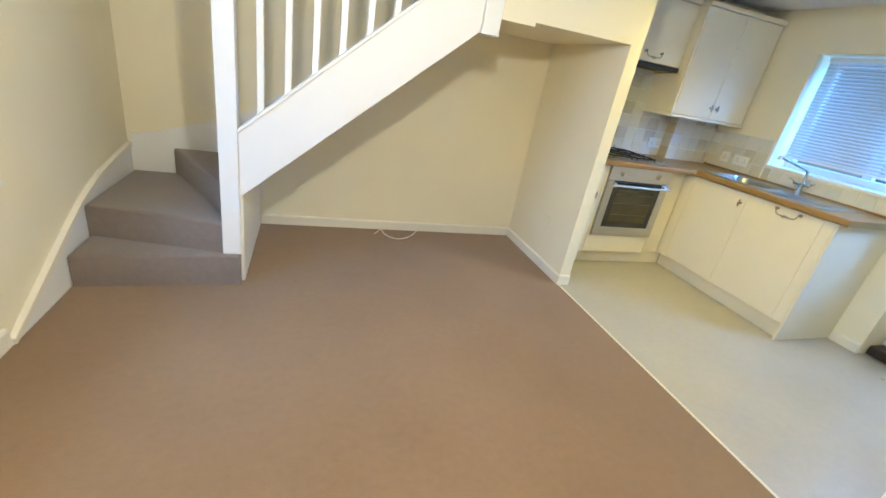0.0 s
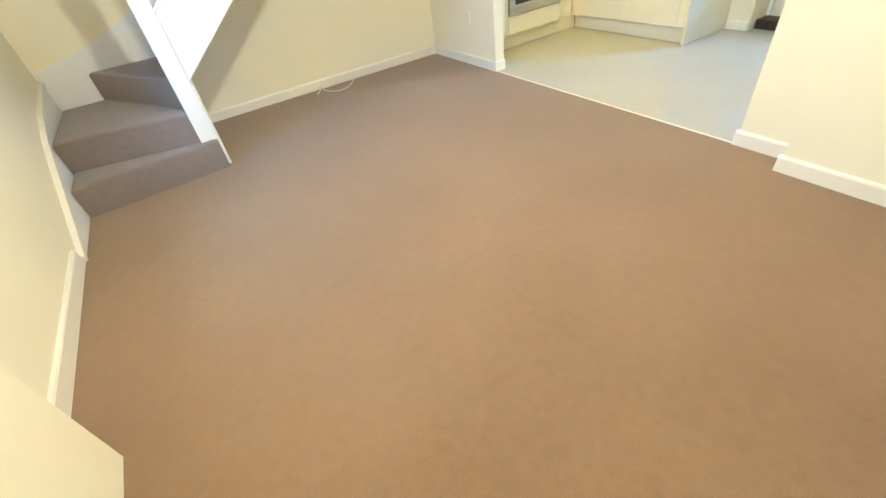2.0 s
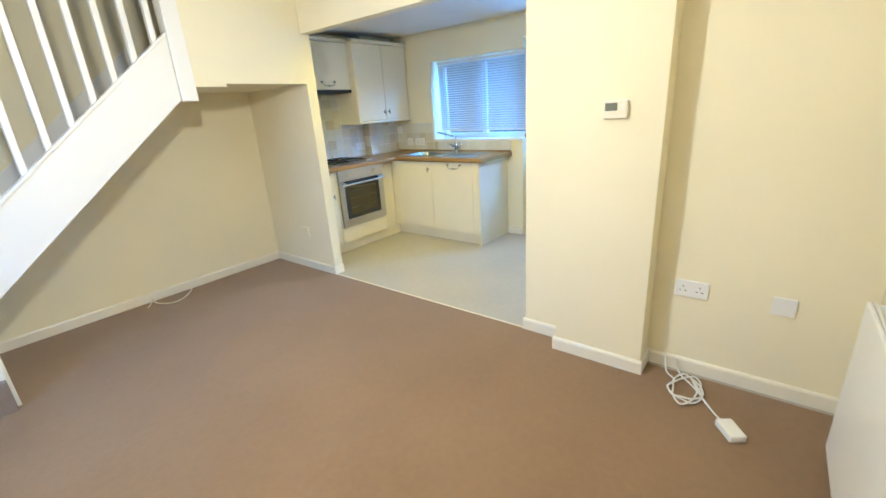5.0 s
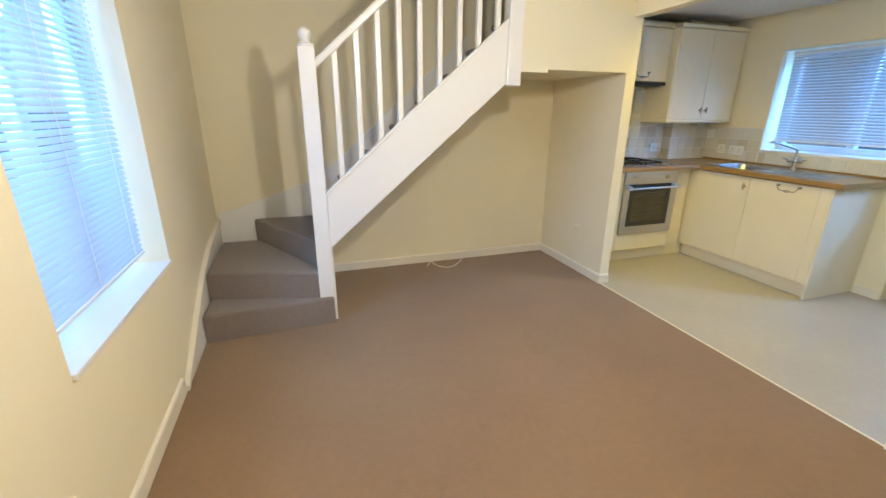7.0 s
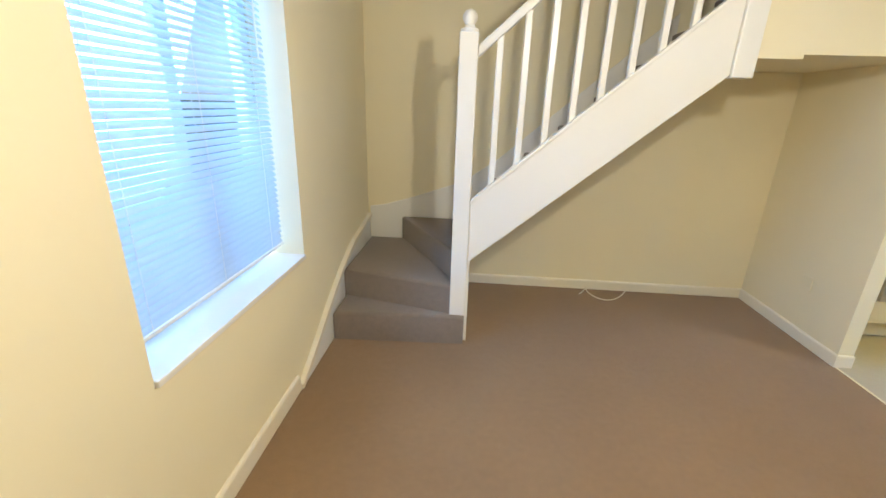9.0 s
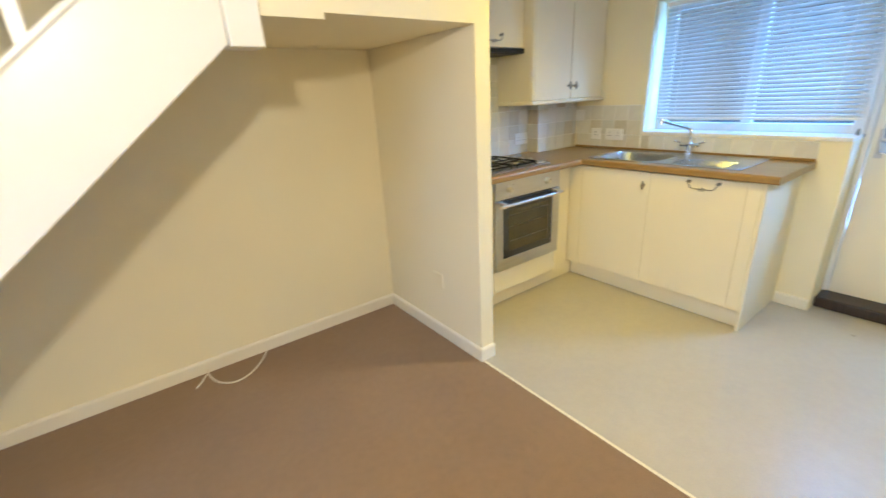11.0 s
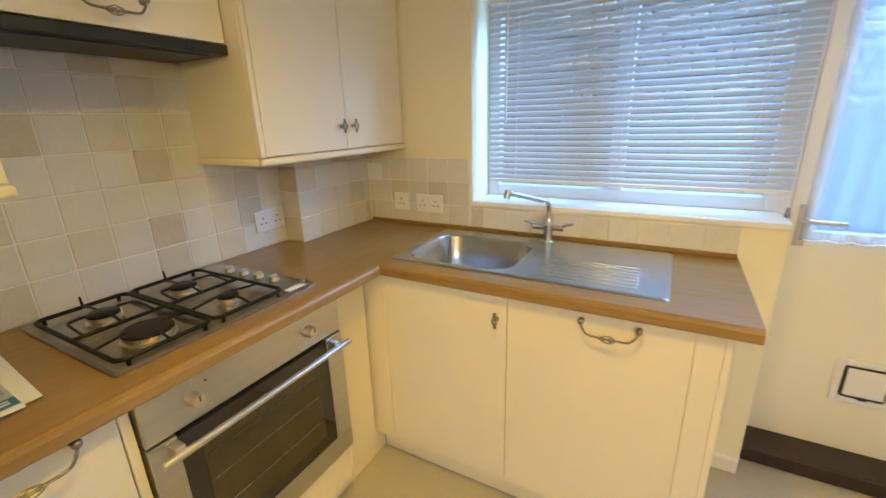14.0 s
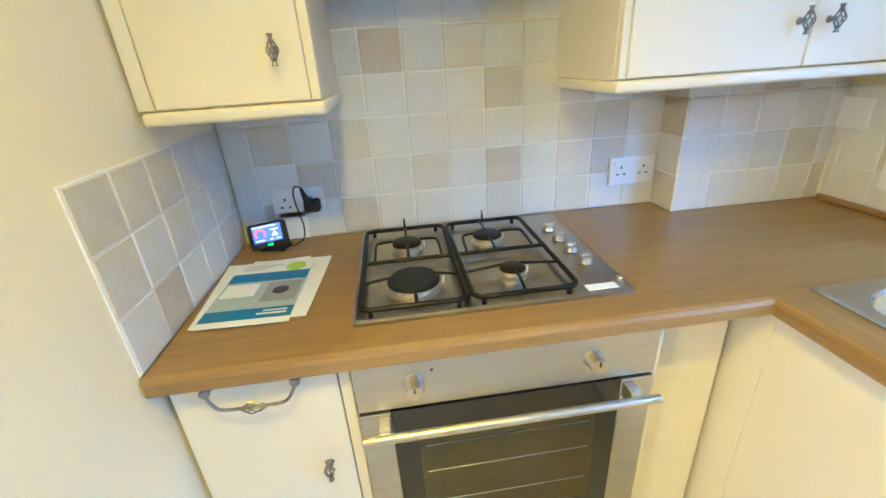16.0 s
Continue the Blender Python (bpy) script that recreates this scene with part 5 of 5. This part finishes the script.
for x0_, x1_, z0_, z1_ in ((-0.038, 0.030, 0.070, 0.073), (-0.035, -0.010, 0.029, 0.032), (0.006, 0.016, 0.029, 0.032), (0.024, 0.036, 0.029, 0.032), (0.010, 0.034, 0.058, 0.061)):
    box(bm, x0_, x1_, -0.0142, -0.0136, z0_, z1_)
part("text", tilted(bm, mm), SCREEN_WHITE, scr)
bm = tube(bmesh.new(), [(-0.020 + 0.014 * math.cos(a), -0.014, 0.050 + 0.014 * math.sin(a)) for a in [radians(-40 + 260 * k / 14) for k in range(15)]], 0.0024, 6)
part("dial", tilted(bm, mm), SCREEN_RED, scr)
part("triangle", tilted(prism(bmesh.new(), [(0.012, 0.040), (0.032, 0.040), (0.022, 0.055)], "y", -0.0142, -0.0136), mm), SCREEN_WHITE, scr)
part("status_light", tilted(B(-0.005, 0.009, -0.0135, -0.0118, 0.012, 0.018, bevel=0.001, seg=1), mm), LED, meter)

# ---- papers beside the hob ----


def sheet(name, w, h, x, y, z, rot, mat, parent=None, lift=0.004, t=0.0012, label=""):
    """A sheet lying flat with slightly lifted edges."""
    bm = bmesh.new()
    n = 6
    g = [[None] * (n + 1) for _ in range(n + 1)]
    for lv in (0, 1):
        grid = []
        for i in range(n + 1):
            row = []
            for j in range(n + 1):
                u, v = i / n - 0.5, j / n - 0.5
                dz = lift * (abs(2 * u) ** 3 * 0.5 + abs(2 * v) ** 4 * 0.5 * (0.4 + 0.6 * math.sin(3 * u + 1) ** 2))
                row.append(bm.verts.new((u * w, v * h, dz + lv * t)))
            grid.append(row)
        for i in range(n):
            for j in range(n):
                q = (grid[i][j], grid[i + 1][j], grid[i + 1][j + 1], grid[i][j + 1])
                bm.faces.new(q if lv else q[::-1])
        g[0 if lv == 0 else 1] = grid
    lo, hi = g[0], g[1]
    edge = [(i, 0) for i in range(n)] + [(n, j) for j in range(n)] + [(i, n) for i in range(n, 0, -1)] + [(0, j) for j in range(n, 0, -1)]
    for k in range(len(edge)):
        a, b = edge[k], edge[(k + 1) % len(edge)]
        bm.faces.new((lo[a[0]][a[1]], lo[b[0]][b[1]], hi[b[0]][b[1]], hi[a[0]][a[1]]))
    tilted(bm, Matrix.Translation((x, y, z)) @ Matrix.Rotation(radians(rot), 4, 'Z'))
    return part(name, bm, mat, parent, label, smooth=False)


papers = thing("leaflets", (0.24, -0.31, WT), "loose white papers under a blue and white appliance booklet", "papers")
sheet("sheet", 0.200, 0.288, 0.262, -0.312, WT + 0.001, -4, PAPER, papers)
sheet("sheet", 0.205, 0.292, 0.222, -0.318, WT + 0.003, 3, PAPER, papers)
bk = sheet("booklet", 0.185, 0.285, 0.234, -0.332, WT + 0.0055, -2, PAPER, papers, 0.0, 0.003, "thin appliance booklet")
bmx = Matrix.Translation((0.234, -0.332, WT + 0.0088)) @ Matrix.Rotation(radians(-2), 4, 'Z')


def ink(name, x0, x1, y0, y1, mat, z=0.0, parent=bk):
    return part(name, tilted(B(x0, x1, y0, y1, z, z + 0.0004), bmx), mat, parent)


ink("blue_band", -0.0915, 0.0915, 0.040, 0.085, BLUE_INK)
ink("blue_band", -0.0915, 0.0915, -0.125, -0.085, BLUE_INK)
ink("picture", -0.0915, 0.0915, -0.0845, 0.0395, PALEBLUE_INK)
ink("picture_patch", -0.085, -0.010, -0.030, 0.028, PAPER, 0.0005)
ink("picture_patch", 0.010, 0.085, -0.060, 0.030, GREY_INK, 0.0005)
part("dark_spot", tilted(lathe(bmesh.new(), [(0.018, 0.0010), (0.018, 0.0014)], (0.045, -0.012, 0), seg=18), bmx), DARK_INK, bk)
part("yellow_spot", tilted(lathe(bmesh.new(), [(0.024, 0.0001), (0.024, 0.0005)], (0.052, 0.110, 0), seg=20), bmx), LIME_INK, bk)
for k in range(3):
    ink("text_line", -0.075, 0.020 - 0.02 * k, 0.124 - 0.010 * k, 0.1265 - 0.010 * k, GREY_INK)
ink("text_line", 0.020, 0.080, -0.112, -0.106, PAPER, 0.0005)
ink("text_line", 0.030, 0.080, -0.100, -0.095, PAPER, 0.0005)

# ---- living room small things ----
thermo = thing("thermostat", (-0.106, -3.345, 1.325), "white wall thermostat with a grey display", "thermostat")
part("backplate", B(-0.1075, -0.106, -3.398, -3.288, 1.287, 1.369, bevel=0.0005, seg=1), PVC, thermo)
part("body", B(-0.128, -0.1075, -3.395, -3.291, 1.290, 1.366, bevel=0.004), CABINET, thermo)
part("display", B(-0.1292, -0.1275, -3.352, -3.298, 1.324, 1.358), flat("grey_green_lcd", (0.16, 0.17, 0.12), 0.25), thermo, "small grey display")
for k in range(2):
    part("button", B(-0.1295, -0.1275, -3.385, -3.370, 1.326 + 0.018 * k, 1.336 + 0.018 * k, bevel=0.001, seg=1), PVC, thermo)


def floor_cable(name, pts, r, label, cat, mat=CABLE):
    base = (pts[0][0], pts[0][1], 0)
    return solo(name, tube(bmesh.new(), smooth_path(pts, 6), r, 7), mat, label, cat, smooth=True, base=base)


floor_cable("aerial_cable", [(-1.19, -0.022, 0.030), (-1.185, -0.07, 0.010), (-1.155, -0.15, 0.006), (-1.09, -0.20, 0.005), (-1.01, -0.18, 0.006), (-0.93, -0.10, 0.008), (-0.88, -0.035, 0.02)], 0.0045,
            "short cream aerial cable lying on the carpet by the skirting", "cable")
floor_cable("aerial_cable", [(-1.26, -0.120, 0.006), (-1.235, -0.095, 0.010), (-1.205, -0.060, 0.02), (-1.19, -0.040, 0.012)], 0.004,
            "frayed cream cable end on the carpet by the skirting", "cable")
pts = [(0.032, -3.640, 0.06), (0.015, -3.648, 0.02), (-0.03, -3.665, 0.006)]
cx_, cy_ = -0.135, -3.765
for k in range(26):
    a = radians(60 + 360 * k / 9.0)
    rr = 0.085 + 0.018 * math.sin(k * 1.7)
    pts.append((cx_ + rr * 1.25 * math.cos(a) + 0.006 * math.sin(k), cy_ + rr * 0.75 * math.sin(a), 0.006 + 0.0025 * (k // 5) + 0.003 * abs(math.sin(k * 2.1))))
pts += [(-0.17, -3.84, 0.012), (-0.24, -3.89, 0.008), (-0.30, -3.93, 0.012)]
ext = thing("extension_lead", (-0.2, -3.8, 0), "coiled white extension lead with its block on the carpet", "extension lead")
part("flex", tube(bmesh.new(), smooth_path(pts, 5), 0.0042, 7), PVC, ext, "coiled white flex", smooth=True)
part("flex", tube(bmesh.new(), smooth_path([(0.024, -3.69, 0.07), (0.012, -3.70, 0.03), (-0.03, -3.73, 0.010), (-0.08, -3.78, 0.008), (-0.15, -3.83, 0.01), (-0.26, -3.90, 0.012), (-0.31, -3.95, 0.012)], 6), 0.0040, 7), PVC, ext, "white flex", smooth=True)
part("block", tilted(B(-0.055, 0.055, -0.034, 0.034, 0.0, 0.034, bevel=0.006, seg=3), Matrix.Translation((-0.345, -3.965, 0.001)) @ Matrix.Rotation(radians(35), 4, 'Z')), SOCKET, ext, "white socket block", smooth=True)

# low boxed ledge by the front window with a leaflet on it
ledge = B(LX + 0.001, -2.775, FY, -2.70, 0.0, 0.60, bevel=0.003)
setting("wall_boxing", ledge, PLASTER)
card = thing("leaflet", (-2.86, -2.80, 0.60), "white card leaflet with a lime printed curve", "leaflet")
c0 = part("card", tilted(B(-0.040, 0.058, -0.14, 0.085, 0.0, 0.002), Matrix.Translation((-2.885, -2.78, 0.601)) @ Matrix.Rotation(radians(8), 4, 'Z')), PAPER, card)
bmx2 = Matrix.Translation((-2.872, -2.78, 0.6032)) @ Matrix.Rotation(radians(8), 4, 'Z')
bm = tube(bmesh.new(), [(-0.045 + 0.02 * math.sin(k / 8 * 2.6), -0.11 + 0.17 * k / 8, 0.0) for k in range(9)], [0.001 + 0.007 * math.sin(math.pi * k / 8) for k in range(9)], 6)
bmesh.ops.scale(bm, vec=(1, 1, 0.05), verts=bm.verts)
part("printed_curve", tilted(bm, bmx2), LIME_INK, c0)
part("printed_bar", tilted(B(-0.055, -0.040, -0.11, -0.02, 0.0, 0.0004), bmx2), GREY_INK, c0)

# washing machine under the bar, its door swung wide open
MY = -3.70
wm = thing("washing_machine", (1.55, MY - 0.3, 0), "white front-loading washing machine with its round door open", "washing machine")
part("body", B(1.27, 1.83, MY - 0.59, MY, 0.012, 0.845, bevel=0.008), ENAMEL, wm)
part("control_panel", B(1.262, 1.275, MY - 0.585, MY - 0.005, 0.735, 0.842, bevel=0.004), PVC, wm)
for fx in (1.32, 1.78):
    for fy in (MY - 0.05, MY - 0.54):
        part("foot", lathe(bmesh.new(), [(0.022, 0.0), (0.022, 0.014)], (fx, fy, 0), seg=14), RUBBER, wm)
DC = Vector((1.235, -3.445, 0.540))
rm = Matrix.Translation(DC) @ Matrix.Rotation(radians(-12), 4, 'Z')
bm = lathe(bmesh.new(), [(0.150, -0.012), (0.154, -0.022), (0.175, -0.028), (0.205, -0.022), (0.215, -0.004), (0.212, 0.012), (0.19, 0.018), (0.150, 0.012)], (0, 0, 0), axis="x", seg=48)
# leave the ring open in the middle
caps = [f for f in bm.faces if len(f.verts) > 8]
bmesh.ops.delete(bm, geom=caps, context='FACES_ONLY')
wd = part("door_ring", tilted(bm, rm), PVC, wm, "white plastic door ring", smooth=True)
bm = lathe(bmesh.new(), [(0.150, -0.010), (0.140, -0.035), (0.122, -0.075), (0.100, -0.095), (0.055, -0.104), (0.002, -0.106)], (0, 0, 0), axis="x", seg=40)
caps = [f for f in bm.faces if len(f.verts) > 8 and f.calc_center_median().x > -0.02]
bmesh.ops.delete(bm, geom=caps, context='FACES_ONLY')
part("glass_bowl", tilted(bm, rm), GLASS, wd, "clear glass bowl", smooth=True)
for k, a in enumerate((150, 165, 195, 30, 330)):
    p = (-0.029, 0.186 * math.cos(radians(a + 0)), 0.186 * math.sin(radians(a)))
    part("screw", tilted(lathe(bmesh.new(), [(0.005, 0.004), (0.005, 0.0), (0.003, -0.001)], p, axis="x", seg=10), rm), DARKHOLE, wd)
part("hinge", B(1.24, 1.268, MY - 0.01, MY + 0.035, 0.49, 0.60, bevel=0.004), PVC, wm)

# pendant lamp that lights the living room
PX, PYY = -1.57, -2.60
lamp = thing("pendant_lamp", (PX, PYY, 1.88), "plain pendant bulb hanging on a white flex", "lamp")
part("flex", tube(bmesh.new(), [(PX, PYY, 1.99), (PX, PYY, CZ - 0.02)], 0.0035, 6), PVC, lamp)
part("rose", lathe(bmesh.new(), [(0.04, CZ - 0.001), (0.042, CZ - 0.012), (0.03, CZ - 0.026), (0.006, CZ - 0.034)], (PX, PYY, 0), seg=20), PVC, lamp, smooth=True)
part("holder", lathe(bmesh.new(), [(0.008, 2.00), (0.020, 1.98), (0.021, 1.93), (0.018, 1.915)], (PX, PYY, 0), seg=16), PVC, lamp, smooth=True)

# round fittings in the kitchen ceiling, made up to carry the fill spots
dl = None
for dx, dy in FILL_SPOTS:
    if dl is None:
        dl = thing("downlight", (dx, dy, KCZ), "made-up round ceiling fitting for a warm kitchen fill light", "lamp", "kitchen downlights")
        part("bezel", lathe(bmesh.new(), [(0.046, KCZ - 0.001), (0.045, KCZ - 0.006), (0.034, KCZ - 0.007), (0.032, KCZ - 0.001)], (dx, dy, 0), seg=24), CHROME, dl, smooth=True)
        part("lamp_face", lathe(bmesh.new(), [(0.0315, KCZ - 0.0012), (0.0315, KCZ - 0.003)], (dx, dy, 0), seg=24), glow_material("lit_fill_face", (1.0, 0.75, 0.4), 6.0), dl)
        first = (dx, dy)
    else:
        copy_thing(dl, Matrix.Translation((dx, dy, KCZ)))

# garden wall and fence beyond the back door
fence = thing("fence", (3.7, -2.2, -0.06), "weathered blue-grey timber fence outside the back door", "fence")
bm = box(bmesh.new(), -0.011, 0.011, -0.062, 0.062, 0, 1.38)
fm = bpy.data.meshes.new("board")
bm.to_mesh(fm)
bm.free()
fm.materials.append(FENCEWOOD)
for k in range(34):
    ob = shared("board", fm, fence, (3.66 + (0.012 if k % 2 else 0), -4.4 + k * 0.118, -0.06))
for y in (-4.0, -3.1, -2.05, -0.6):
    part("post", B(3.69, 3.78, y - 0.045, y + 0.045, -0.06, 1.72 if y == -2.05 else 1.42, bevel=0.005), FENCEWOOD, fence)
for z in (0.3, 1.1):
    part("rail", B(3.685, 3.72, -4.4, -0.4, z, z + 0.07), FENCEWOOD, fence)

gw = thing("garden_wall", (4.9, -2.2, -0.06), "pale sunlit stone garden wall behind the fence", "wall")
part("mortar_core", B(4.92, 5.15, -5.4, 1.4, -0.06, 3.4), MORTAR, gw)
stones = []
for (w, h) in ((0.17, 0.085), (0.12, 0.095), (0.24, 0.08), (0.20, 0.10), (0.09, 0.07)):
    bm = box(bmesh.new(), -0.025, 0.03, -w / 2, w / 2, -h / 2, h / 2, 0.022, 2)
    for v in bm.verts:
        v.co += Vector((0.010 * math.sin(v.co.y * 50 + w * 90), 0.008 * math.sin(v.co.z * 70 + w * 40), 0.008 * math.sin(v.co.y * 35 + w * 70)))
    me = bpy.data.meshes.new("stone")
    bm.to_mesh(me)
    bm.free()
    me.materials.append(STONE)
    stones.append((w, me))
rs = random.Random(4)
z = 1.12
while z < 2.9:
    y = -4.3 + rs.uniform(0, 0.2)
    while y < -0.4:
        w, me = rs.choice(stones)
        st = shared("stone", me, gw, (4.905 + rs.uniform(-0.02, 0.012), y + w / 2, z + rs.uniform(-0.008, 0.008)))
        st.rotation_euler = (rs.uniform(-0.10, 0.10), 0, 0)
        y += w + 0.016
    z += 0.108

# tile fields last
tile_field("backsplash_hob", "-y", 0.0, 0.1045, 1.3745, WT + 0.001, 1.600, start=0.177,
           skip=lambda u, z: (z > 1.32 and (u < 0.40 or u > 1.07)))
tile_field("backsplash_box_side", "-x", 1.375, -0.109, -0.001, WT + 0.001, 1.325, start=-0.109)
tile_field("backsplash_box_front", "-y", -0.105, 1.3705, KX - 0.0075, WT + 0.001, 1.290, start=1.3705)
tile_field("backsplash_side", "+x", TY, -0.590, -0.006, WT + 0.001, 1.228, start=-0.590)
tile_field("backsplash_window", "-x", KX, -0.690, -0.1125, WT + 0.001, 1.228, start=-0.353)
tile_field("backsplash_sill", "-x", KX, -1.730, -0.6915, WT + 0.001, 1.012, start=-1.730)
tile_field("backsplash_bar", "-x", KX, -3.465, -2.662, WT + 0.001, 1.228, start=-2.662)
tile_field("backsplash_bar_sill", "-x", KX, -4.30, -3.467, WT + 0.001, 1.020, start=-3.467)
